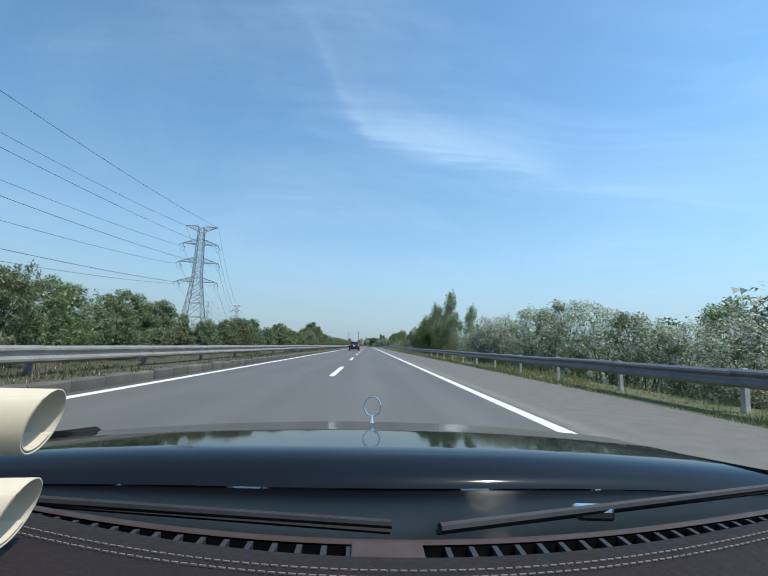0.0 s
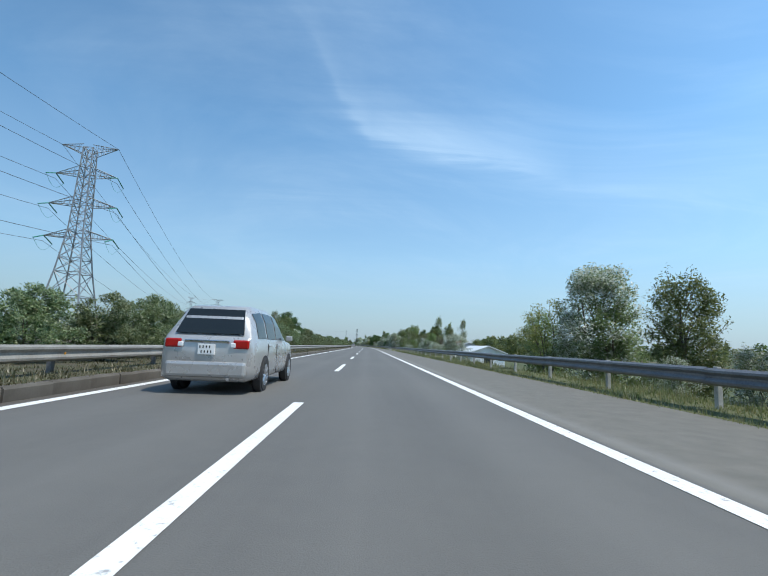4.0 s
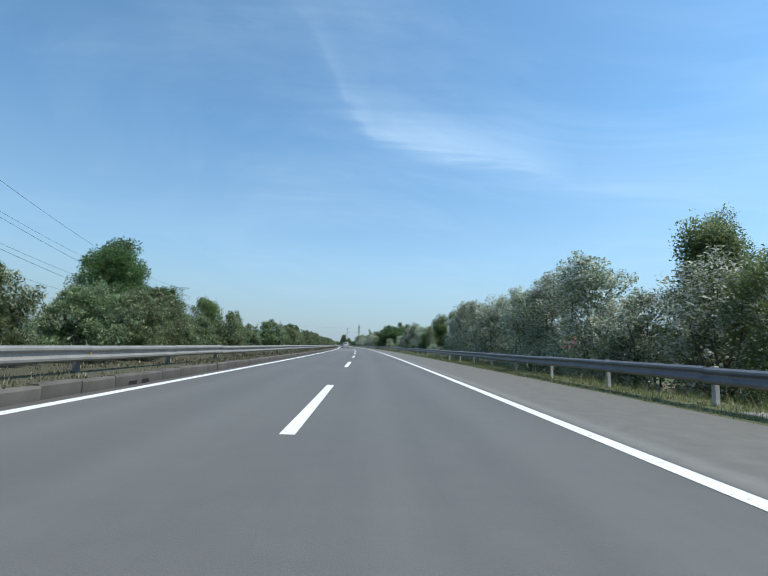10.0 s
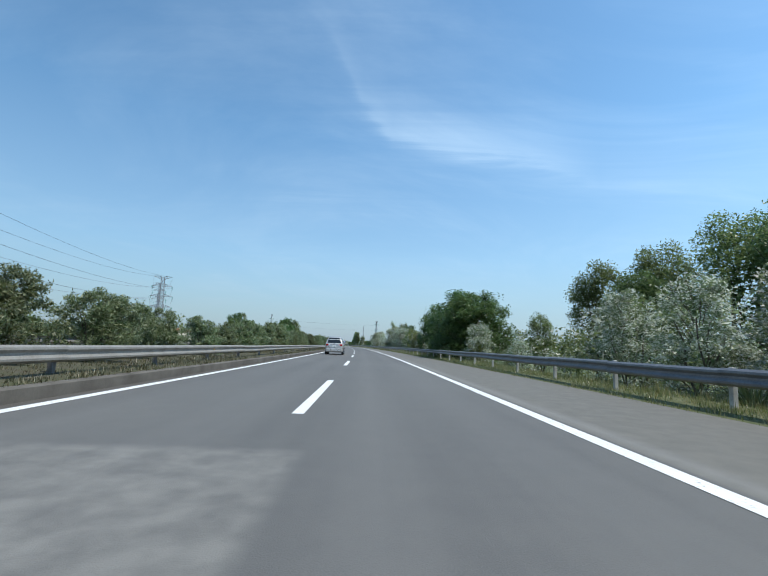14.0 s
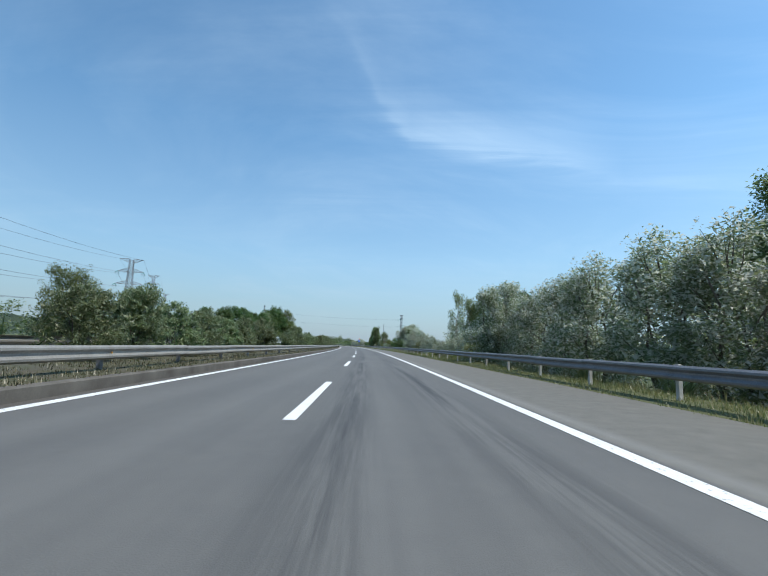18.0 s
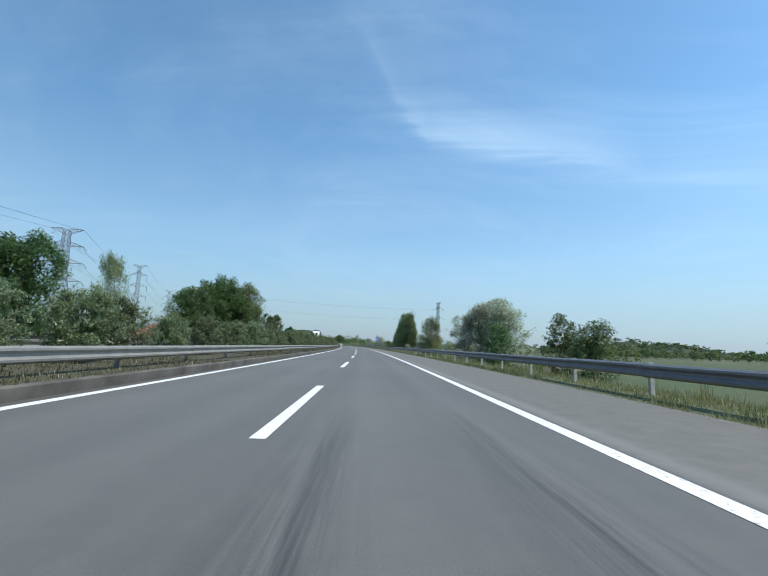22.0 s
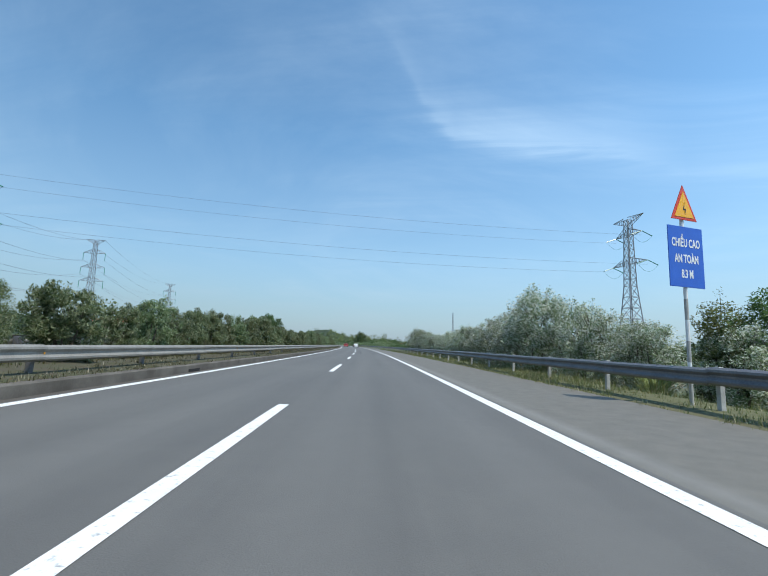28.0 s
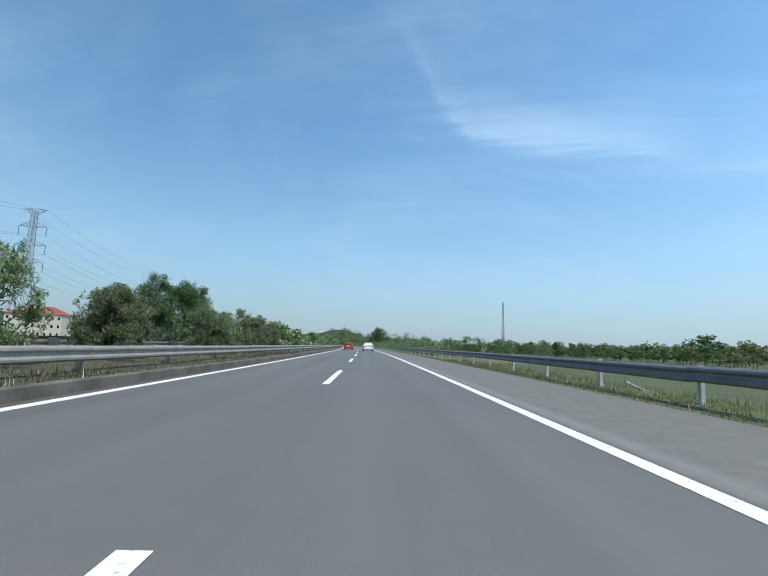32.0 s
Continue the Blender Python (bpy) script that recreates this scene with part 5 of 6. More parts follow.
# ---- vehicles ----
def paint(name, base, flake=0.3):
    m, t, b = material(name, base, 0.28, 0.0)
    n = noisef(t, coords(t), 3.0, 3)
    t.links.new(ramp(t, n, (0.3, 0.22), (0.7, 0.38)), b.inputs["Roughness"])
    b.inputs["Metallic"].default_value = flake
    b.inputs["Coat Weight"].default_value, b.inputs["Coat Roughness"].default_value = 0.5, 0.05
    return m


CARBLACK = paint("black_car_paint", (0.010, 0.010, 0.012))
CARSILVER = paint("silver_car_paint", (0.48, 0.47, 0.46), 0.5)
CARWHITE = paint("white_car_paint", (0.75, 0.75, 0.74), 0.0)
CARRED = paint("red_car_paint", (0.45, 0.03, 0.02), 0.1)
CARBLUE = paint("blue_grey_car_paint", (0.22, 0.30, 0.38), 0.4)
TYRE = speckled("tyre_rubber", (0.018, 0.018, 0.018), (0.03, 0.03, 0.03), 6, 0.85, 0, 40, 0.2)
RIM = material("alloy_rim", (0.55, 0.56, 0.58), 0.3, 0.9)[0]
CHROME = material("chrome", (0.75, 0.76, 0.78), 0.12, 1.0)[0]
TRIM = speckled("black_plastic", (0.02, 0.02, 0.022), (0.03, 0.03, 0.032), 8, 0.6, 0, 60, 0.1)
LAMPRED = material("red_lamp_glass", (0.36, 0.012, 0.01), 0.15)[0]
LAMPWHITE = material("clear_lamp_glass", (0.75, 0.76, 0.76), 0.12)[0]
LAMPAMBER = material("amber_lamp_glass", (0.75, 0.25, 0.02), 0.2)[0]
CARGLASS = material("tinted_glass", (0.012, 0.016, 0.018), 0.06)[0]
PLATE = material("number_plate", (0.78, 0.78, 0.76), 0.4)[0]


def ringed(stations, n=18):
    """A closed body from stations: y, bottom, belt, top, half width at the belt, half width at the top."""
    bm = bmesh.new()
    rings = []
    for y, zb, zs, zt, wb, wt in stations:
        half = [(wb * 0.80, zb), (wb * 0.97, zb + 0.07), (wb, zb + 0.20), (wb * 1.0, (zb + zs) / 2 + 0.05), (wb * 0.985, zs - 0.05), (wb * 0.95, zs),
                (wb + (wt - wb) * 0.55, zs + (zt - zs) * 0.55), (wt * 1.0, zt - (zt - zs) * 0.12 - 0.01), (wt * 0.82, zt)]
        pts = half + [(-x, z) for x, z in half[::-1]]
        rings.append([bm.verts.new((x, y, z)) for x, z in pts])
    m = len(rings[0])
    for a, b in zip(rings, rings[1:]):
        for i in range(m):
            bm.faces.new((a[i], a[(i + 1) % m], b[(i + 1) % m], b[i]))
    bm.faces.new(rings[0])
    bm.faces.new(rings[-1][::-1])
    bmesh.ops.recalc_face_normals(bm, faces=bm.faces)
    for f_ in bm.faces:
        f_.smooth = True
    return bm


def wheel(parent, x, y, r, w=0.21):
    ob = new("wheel")
    ob.parent = parent
    ob.matrix_basis = pose(x, y, r)
    sd = 1 if x > 0 else -1
    bm = bmesh.new()
    prof = [(-w / 2, r * 0.66), (-w / 2, r * 0.93), (-w * 0.36, r), (w * 0.36, r), (w / 2, r * 0.93), (w / 2, r * 0.66)]
    seg = 28
    rings = [[bm.verts.new((a, math.cos(k * 2 * math.pi / seg) * q, math.sin(k * 2 * math.pi / seg) * q)) for a, q in prof] for k in range(seg)]
    for k in range(seg):
        A, B = rings[k], rings[(k + 1) % seg]
        for i in range(len(prof) - 1):
            bm.faces.new((A[i], B[i], B[i + 1], A[i + 1]))
    bmesh.ops.recalc_face_normals(bm, faces=bm.faces)
    part("tyre", bm, TYRE, ob)
    bm = bmesh.new()
    for k in range(10):
        a0 = k * math.pi / 5
        c0, s0 = math.cos(a0), math.sin(a0)
        tube_bm(bm, (sd * w * 0.40, c0 * r * 0.12, s0 * r * 0.12), (sd * w * 0.44, c0 * r * 0.63, s0 * r * 0.63), 0.028, 0.02, 5)
    tube_bm(bm, (sd * w * 0.30, 0, 0), (sd * w * 0.47, 0, 0), r * 0.17, r * 0.14, 12)
    for k in range(seg):
        a0, a1 = k * 2 * math.pi / seg, (k + 1) * 2 * math.pi / seg
        q = [(r * 0.60, w * 0.30), (r * 0.67, w * 0.49)]
        vs = [bm.verts.new((sd * d, math.cos(a) * rr, math.sin(a) * rr)) for a in (a0, a1) for rr, d in q]
        bm.faces.new((vs[0], vs[1], vs[3], vs[2]))
    part("rim", bm, RIM, ob)
    bm = bmesh.new()
    tube_bm(bm, (-sd * w * 0.1, 0, 0), (sd * w * 0.05, 0, 0), r * 0.64, None, 20)
    part("brake_disc", bm, TRIM, ob)


def quad_panel(pts, thick, bevel=0.0):
    """A thin panel through four or more points, given its thickness outwards."""
    bm = bmesh.new()
    vs = [bm.verts.new(p) for p in pts]
    f_ = bm.faces.new(vs)
    f_.normal_update()
    n = f_.normal.copy()
    r = bmesh.ops.extrude_face_region(bm, geom=[f_])
    bmesh.ops.translate(bm, vec=n * thick, verts=[v_ for v_ in r["geom"] if isinstance(v_, bmesh.types.BMVert)])
    bmesh.ops.recalc_face_normals(bm, faces=bm.faces)
    return bm


def car(s, x, turn, L, Wd, H, mat, label, sort="suv", z=0.0, tall_lamps=False, name="car"):
    """A passenger car; its nose points along +y."""
    t_ = empty(name, at(s, x, z, turn), label, "car", "traffic")
    w, h = Wd / 2, L / 2
    belt = H * 0.60
    if sort == "saloon":
        back, b0, b1, f1, f0 = belt + 0.06, -h * 0.62, -h * 0.30, h * 0.12, h * 0.42
    else:
        back, b0, b1, f1, f0 = belt + 0.04, -h * 0.955, -h * 0.78, h * 0.16, h * 0.50
    hood = H * 0.60 if sort != "saloon" else H * 0.62
    wr = w * 0.72
    st = [(-h, 0.42, belt * 0.86, back * 0.90, w * 0.80, w * 0.74), (-h * 0.985, 0.30, belt * 0.96, back * 0.98, w * 0.91, w * 0.84)]
    if sort == "saloon":
        st += [(-h * 0.80, 0.24, belt, back, w * 0.97, w * 0.86)]
    st += [(b0, 0.24, belt, back + 0.01, w * 0.985, w * 0.87), ((b0 + b1) / 2, 0.24, belt, (back + H) / 2 + 0.05, w, wr * 1.06), (b1, 0.23, belt, H * 0.965, w, wr * 1.01),
           (b1 + 0.35, 0.23, belt, H * 0.995, w, wr), (0.0, 0.23, belt * 0.99, H, w, wr), (f1, 0.23, belt * 0.985, H * 0.975, w, wr * 0.99),
           ((f1 + f0) / 2, 0.23, belt * 0.98, (H + hood) / 2 + 0.03, w, wr * 1.05), (f0, 0.23, belt * 0.97, hood + 0.02, w, w * 0.84),
           (h * 0.75, 0.24, belt * 0.94, hood * 0.975, w * 0.985, w * 0.82), (h * 0.93, 0.26, belt * 0.86, hood * 0.90, w * 0.93, w * 0.74), (h, 0.36, belt * 0.70, hood * 0.72, w * 0.78, w * 0.60)]
    part("body", ringed(st), mat, t_)
    # side windows and pillars
    def side_pt(sd, y, u):
        zs, ze = belt, np.interp(y, [q[0] for q in st], [q[3] for q in st])
        wb = np.interp(y, [q[0] for q in st], [q[4] for q in st])
        wt = np.interp(y, [q[0] for q in st], [q[5] for q in st])
        if u < 0.55:
            xx = wb * 0.95 + (wb + (wt - wb) * 0.55 - wb * 0.95) * u / 0.55
        else:
            xx = wb + (wt - wb) * 0.55 + (wt - (wb + (wt - wb) * 0.55)) * (u - 0.55) / 0.33
        return (sd * (xx + 0.006), y, zs + (ze - zs) * u)
    cuts = [(b1 - 0.02, b1 + (f1 - b1) * 0.30), (b1 + (f1 - b1) * 0.36, b1 + (f1 - b1) * 0.72), (b1 + (f1 - b1) * 0.77, f0 - 0.30)]
    for sd in (-1, 1):
        for i, (ya, yb) in enumerate(cuts):
            top_b = yb if i < 2 else f1 - 0.02
            for u0, u1 in ((0.04, 0.55), (0.55, 0.84)):
                k0, k1 = (u0 - 0.04) / 0.8, (u1 - 0.04) / 0.8
                e0, e1 = yb + (top_b - yb) * k0, yb + (top_b - yb) * k1
                pts = [side_pt(sd, ya, u0), side_pt(sd, e0, u0), side_pt(sd, e1, u1), side_pt(sd, ya, u1)]
                part("side_window", quad_panel(pts if sd > 0 else pts[::-1], 0.004), CARGLASS, t_)
        mir = part("mirror", box(sd * (w + 0.09), f0 - 0.34, belt + 0.07, 0.17, 0.09, 0.13, 0.03), mat, t_)
        for yy in (b1 + (f1 - b1) * 0.33, b1 + (f1 - b1) * 0.74):
            part("door_seam", box(sd * (w * 0.998), yy, belt * 0.62, 0.012, 0.012, belt * 0.62), TRIM, t_)
            part("door_handle", box(sd * (w + 0.012), yy + 0.12, belt - 0.13, 0.03, 0.17, 0.03, 0.008), CHROME if tall_lamps else mat, t_)
        for yy in (-L * 0.29, L * 0.30):
            part("wheel_arch", tube((sd * (w - 0.12), yy, 0.35), (sd * (w + 0.012), yy, 0.35), 0.395, 0.385, 24), TRIM, t_)
            wheel(t_, sd * (w - 0.075), yy, 0.34)
        if sort == "suv":
            part("roof_rail", tube((sd * wr * 0.92, b1 + 0.1, H + 0.015), (sd * wr * 0.92, f1 - 0.2, H + 0.015), 0.018, None, 6), CHROME, t_)
    zr0, zr1 = back + 0.05, H * 0.93
    yr = lambda z_: b0 + (b1 - b0) * (z_ - back) / (H * 0.965 - back) - 0.035
    part("rear_window", quad_panel([(-w * 0.74, yr(zr0), zr0), (w * 0.74, yr(zr0), zr0), (wr * 0.86, yr(zr1), zr1), (-wr * 0.86, yr(zr1), zr1)], 0.012), CARGLASS, t_)
    yf = lambda z_: f0 + (f1 - f0) * (z_ - hood) / (H * 0.975 - hood) + 0.035
    part("windscreen", quad_panel([(w * 0.78, yf(hood + 0.05), hood + 0.05), (-w * 0.78, yf(hood + 0.05), hood + 0.05), (-wr * 0.88, yf(H * 0.94), H * 0.94), (wr * 0.88, yf(H * 0.94), H * 0.94)], 0.012), CARGLASS, t_)
    for sd in (-1, 1):
        if tall_lamps:
            # lamps that climb the rear pillars: red, a clear middle, red foot
            lamp = part("tail_lamp", quad_panel([(sd * w * 0.74, -h * 0.985, 1.06), (sd * w * 0.90, -h * 0.955, 1.06), (sd * wr * 1.04, -h * 0.80, H * 0.94), (sd * wr * 0.93, -h * 0.82, H * 0.94)][::sd], 0.03), LAMPRED, t_)
            part("lens", quad_panel([(sd * w * 0.70, -h * 1.0, 0.98), (sd * w * 0.90, -h * 0.97, 0.98), (sd * w * 0.90, -h * 0.957, 1.06), (sd * w * 0.74, -h * 0.987, 1.06)][::sd], 0.03), LAMPWHITE, lamp, "clear lamp section")
            part("foot", quad_panel([(sd * w * 0.68, -h * 1.0, 0.86), (sd * w * 0.89, -h * 0.975, 0.86), (sd * w * 0.90, -h * 0.972, 0.98), (sd * w * 0.70, -h * 1.002, 0.98)][::sd], 0.03), LAMPRED, lamp)
            part("bumper_lamp", box(sd * w * 0.74, -h * 1.008, 0.56, 0.26, 0.05, 0.055, 0.015), LAMPRED, t_)
            part("roof_bar", tube((sd * wr * 0.92, -h * 0.62, H + 0.03), (sd * wr * 0.90, h * 0.06, H + 0.035), 0.016, None, 8), CHROME, t_)
        else:
            part("tail_lamp", box(sd * w * 0.72, -h * 0.99, belt * 0.90, w * 0.34, 0.10, 0.17, 0.03), LAMPRED, t_)
            part("reversing_lamp", box(sd * w * 0.56, -h * 0.993, belt * 0.88, w * 0.12, 0.10, 0.10, 0.02), LAMPWHITE, t_)
        part("headlamp", box(sd * w * 0.66, h * 0.945, belt * 0.76, w * 0.40, 0.16, 0.15, 0.04), LAMPWHITE, t_)
        part("reflector", box(sd * w * 0.70, -h * 1.0, 0.50, 0.22, 0.05, 0.06, 0.01), LAMPRED, t_)
    part("rear_bumper", box(0, -h * 0.985, 0.47, w * 1.72, 0.16, 0.30, 0.06), mat, t_)
    part("front_bumper", box(0, h * 0.975, 0.44, w * 1.60, 0.18, 0.30, 0.06), mat, t_)
    part("grille", box(0, h * 0.985, belt * 0.68, w * 0.85, 0.08, 0.14, 0.02), TRIM, t_)
    zp = belt * (0.93 if tall_lamps else 0.80)
    pl = part("number_plate", box(0, -h * 1.0 - 0.02, zp, 0.32, 0.03, 0.20, 0.006), PLATE, t_)
    for k, (px_, wz) in enumerate(((-0.03, 0.045), (0.0, -0.045))):
        for q in range(4):
            part("mark", box(px_ - 0.09 + q * 0.06, -h * 1.0 - 0.037, zp + wz, 0.020, 0.004, 0.05), BLACK, pl)
    part("garnish", box(0, -h * 1.0 - 0.012, zp + 0.15, w * (0.95 if not tall_lamps else 0.74), 0.03, 0.05, 0.01), CHROME, t_)
    if tall_lamps:
        part("spoiler", box(0, -h * 0.80, H * 0.965, wr * 1.5, 0.22, 0.045, 0.015), mat, t_)
        part("lower_trim", box(0, -h * 1.0, 0.36, w * 1.5, 0.05, 0.14, 0.02), TRIM, t_)
        part("wiper", tube((0.02, -h * 0.985, belt * 1.06), (0.34, -h * 0.965, belt * 1.10), 0.012, 0.008, 6), TRIM, t_)
        part("badge", box(w * 0.62, -h * 1.012, 0.78, 0.16, 0.02, 0.025, 0.005), CHROME, t_)
        part("aerial", tube((0, -h * 0.5, H), (0, -h * 0.56, H + 0.16), 0.008, 0.004, 6), TRIM, t_)
    part("exhaust", tube((w * 0.5, -h * 0.98, 0.30), (w * 0.5, -h * 1.02, 0.30), 0.035, None, 12), CHROME, t_)
    return t_


car(77.2, -1.25, 0.5, 4.57, 1.82, 1.58, CARBLACK, "black SUV with tall red tail lamps in the overtaking lane", "suv", tall_lamps=True)
car(98, -1.9, 0, 4.58, 1.77, 1.76, CARSILVER, "silver people carrier ahead in the overtaking lane", "mpv")
car(352, -1.9, 0, 4.58, 1.77, 1.76, CARSILVER, "silver people carrier in the overtaking lane", "mpv")
car(812, -1.9, 0, 4.3, 1.75, 1.5, CARRED, "red hatchback in the overtaking lane far ahead", "mpv")
car(800, 1.8, 0, 4.5, 1.78, 1.48, CARWHITE, "white saloon in the slow lane far ahead", "saloon")
car(153, -12.3, 180, 4.5, 1.77, 1.75, CARBLUE, "grey-blue people carrier on the oncoming carriageway", "mpv", z=0.12)
car(460.5, -12.0, 180, 4.5, 1.80, 1.62, CARWHITE, "white crossover on the oncoming carriageway", "suv", z=0.12)


def lorry(s, x, z):
    """A tarpaulin-covered goods lorry; its cab points along +y."""
    t_ = empty("lorry", at(s, x, z, 180), "white-cabbed lorry under a dark tarpaulin on the oncoming carriageway", "lorry", "traffic")
    cab = bmesh.new()
    box_bm(cab, 0, 4.6, 1.75, 2.35, 1.9, 2.2, 0.14)
    part("cab", cab, CARWHITE, t_)
    fair = bmesh.new()
    prof = [(3.7, 2.85), (5.4, 2.85), (5.25, 3.5), (4.7, 4.25), (3.7, 4.45)]
    rings = [[fair.verts.new((xx * k, y, zz)) for y, zz in prof] for xx, k in ((-1.12, 1), (-0.6, 1), (0.6, 1), (1.12, 1))]
    for a, b in zip(rings, rings[1:]):
        for i in range(5):
            fair.faces.new((a[i], a[(i + 1) % 5], b[(i + 1) % 5], b[i]))
    fair.faces.new(rings[0])
    fair.faces.new(rings[-1][::-1])
    bmesh.ops.recalc_face_normals(fair, faces=fair.faces)
    part("roof_fairing", fair, CARWHITE, t_)
    part("windscreen", box(0, 5.56, 2.25, 2.1, 0.03, 0.85, 0.01), CARGLASS, t_)
    for sd in (-1, 1):
        part("side_window", box(sd * 1.18, 4.9, 2.25, 0.02, 0.9, 0.7, 0.008), CARGLASS, t_)
        part("mirror", box(sd * 1.38, 5.5, 2.25, 0.18, 0.08, 0.5, 0.03), TRIM, t_)
        part("headlamp", box(sd * 0.9, 5.56, 0.98, 0.34, 0.06, 0.24, 0.03), LAMPWHITE, t_)
        part("indicator", box(sd * 1.1, 5.57, 1.25, 0.12, 0.05, 0.14, 0.02), LAMPAMBER, t_)
        for yy in (4.5, -2.6, -3.8):
            wheel(t_, sd * 1.02, yy, 0.5, 0.28)
        part("side_board", box(sd * 1.2, -0.9, 1.6, 0.06, 8.8, 0.75, 0.01), CREAM, t_, "pale grey side board")
        for q in range(12):
            part("mark", box(sd * 1.236, 1.6 - q * 0.3, 1.68, 0.006, 0.2, 0.16), TRIM, t_)
    part("bumper", box(0, 5.52, 0.62, 2.35, 0.22, 0.4, 0.05), CARWHITE, t_)
    part("grille", box(0, 5.56, 1.45, 1.7, 0.04, 0.4, 0.02), TRIM, t_)
    part("chassis", box(0, 0.2, 0.85, 0.9, 10.0, 0.3, 0.02), TRIM, t_)
    part("bed", box(0, -0.9, 1.2, 2.4, 8.9, 0.16, 0.02), TRIM, t_)
    tarp = bmesh.new()
    rows_ = []
    rnd = random.Random(9)
    for i in range(25):
        y = 3.55 - 8.9 * i / 24
        k = 1 - 0.45 * max(0, (abs(i - 12) - 9) / 3) ** 2
        ring = []
        for j in range(15):
            a = math.pi * j / 14
            cx = -math.cos(a)
            xx = 1.22 * (abs(cx) ** 0.5) * (1 if cx > 0 else -1)
            zz = 1.95 + (2.95 * k) * (math.sin(a) ** 0.55) + 0.05 * noise.noise(Vector((y * 1.7, xx * 2, 3)))
            ring.append(tarp.verts.new((xx + 0.04 * noise.noise(Vector((y * 2.1, zz * 2, 8))), y, zz)))
        rows_.append(ring)
    for a, b in zip(rows_, rows_[1:]):
        for j in range(14):
            f_ = tarp.faces.new((a[j], b[j], b[j + 1], a[j + 1]))
            f_.smooth = True
    tarp.faces.new(rows_[0])
    tarp.faces.new(rows_[-1][::-1])
    bmesh.ops.recalc_face_normals(tarp, faces=tarp.faces)
    part("tarpaulin", tarp, TARP, t_, "dark blue-grey tarpaulin")
    return t_


TARP = speckled("tarpaulin", (0.045, 0.055, 0.065), (0.07, 0.08, 0.09), 1.5, 0.6, 0, 12, 0.4)
lorry(619, -11.3, 0.12)


def pickup(s, x, z):
    t_ = car(s, x, 180, 5.2, 1.85, 1.80, CARWHITE, "white pickup on the oncoming carriageway", "saloon", z=z, name="pickup")
    return t_


pickup(575, -12.0, 0.12)
car(301, 31.5, 60, 4.0, 1.70, 1.50, CARWHITE, "small white hatchback parked beside the green house", "mpv", z=-1.85)

# ---- the car that carries the camera, standing where the drive begins ----
LEATHER = speckled("dark_brown_leather", (0.017, 0.012, 0.011), (0.026, 0.018, 0.017), 3, 0.7, 0, 220, 0.25)
LEATHER.node_tree.nodes["Principled BSDF"].inputs["Specular IOR Level"].default_value = 0.2
GLOSS, _, pia = material("piano_black", (0.003, 0.003, 0.0035), 0.3)
pia.inputs["Specular IOR Level"].default_value = 0.06
BRONZE = speckled("bronze_trim", (0.10, 0.055, 0.035), (0.07, 0.04, 0.025), 4, 0.4, 0.4, 60, 0.05)
THREAD = material("pale_thread", (0.20, 0.17, 0.17), 0.8)[0]
CARD = speckled("cream_card", (0.62, 0.54, 0.41), (0.55, 0.47, 0.35), 5, 0.8, 0, 50, 0.08)

BONNET, _, lac = material("black_lacquer", (0.006, 0.006, 0.007), 0.06)
lac.inputs["Specular IOR Level"].default_value = 0.42
own = empty("own_car", at(0, 1.12, 0), "black saloon with a bonnet ring and dark leather dashboard", "car")


def across(a, b, c):
    """A line over the car's width that bends forward at its ends."""
    def fn(x):
        return a + b * x + c * x * x / (1 + (x / 0.5) ** 2 * 0.9)
    return fn


EDGE_FRONT = lambda x: 1.49 + 0.10 * x - 0.077 * x * x
EDGE_REAR = across(0.74, 0.05, 0.25)
GLASS_FOOT = across(0.235, -0.009, 1.03)
VENT_BACK = across(0.216, -0.03, 1.25)
STITCH = across(0.193, -0.02, 1.26)


def strip(name, lines, mat, parent, x0=-0.84, x1=0.84, n=80, label=""):
    """A surface through lines across the car: each a function of x and a height."""
    verts, faces = [], []
    for i in range(n + 1):
        x = x0 + (x1 - x0) * i / n
        for fn, z in lines:
            verts.append((x, fn(x), z(x) if callable(z) else z))
    m = len(lines)
    for i in range(n):
        for j in range(m - 1):
            a = i * m + j
            faces.append((a, a + m, a + m + 1, a + 1))
    return part(name, mesh_of(name, verts, faces, mat, None, True), None, parent, label)


def shift(fn, d):
    return lambda x: fn(x) + d


crown = lambda z, k: (lambda x: z - k * x * x)
strip("bonnet", [(shift(EDGE_FRONT, 0.10), crown(0.62, 0.10)), (shift(EDGE_FRONT, 0.05), crown(0.735, 0.07)), (EDGE_FRONT, crown(0.774, 0.045)), (lambda x: EDGE_FRONT(x) * 0.66 + EDGE_REAR(x) * 0.34, crown(0.792, 0.042)),
                 (lambda x: EDGE_FRONT(x) * 0.33 + EDGE_REAR(x) * 0.67, crown(0.808, 0.038)), (EDGE_REAR, crown(0.821, 0.034)), (shift(EDGE_REAR, -0.012), crown(0.800, 0.034))], BONNET, own, -0.86, 0.86)
strip("cowl", [(shift(EDGE_REAR, -0.015), crown(0.798, 0.03)), (lambda x: EDGE_REAR(x) * 0.6 + GLASS_FOOT(x) * 0.4, 0.815), (shift(GLASS_FOOT, 0.08), 0.868), (shift(GLASS_FOOT, 0.004), 0.926)], GLOSS, own, label="glossy black cowl under the wipers")
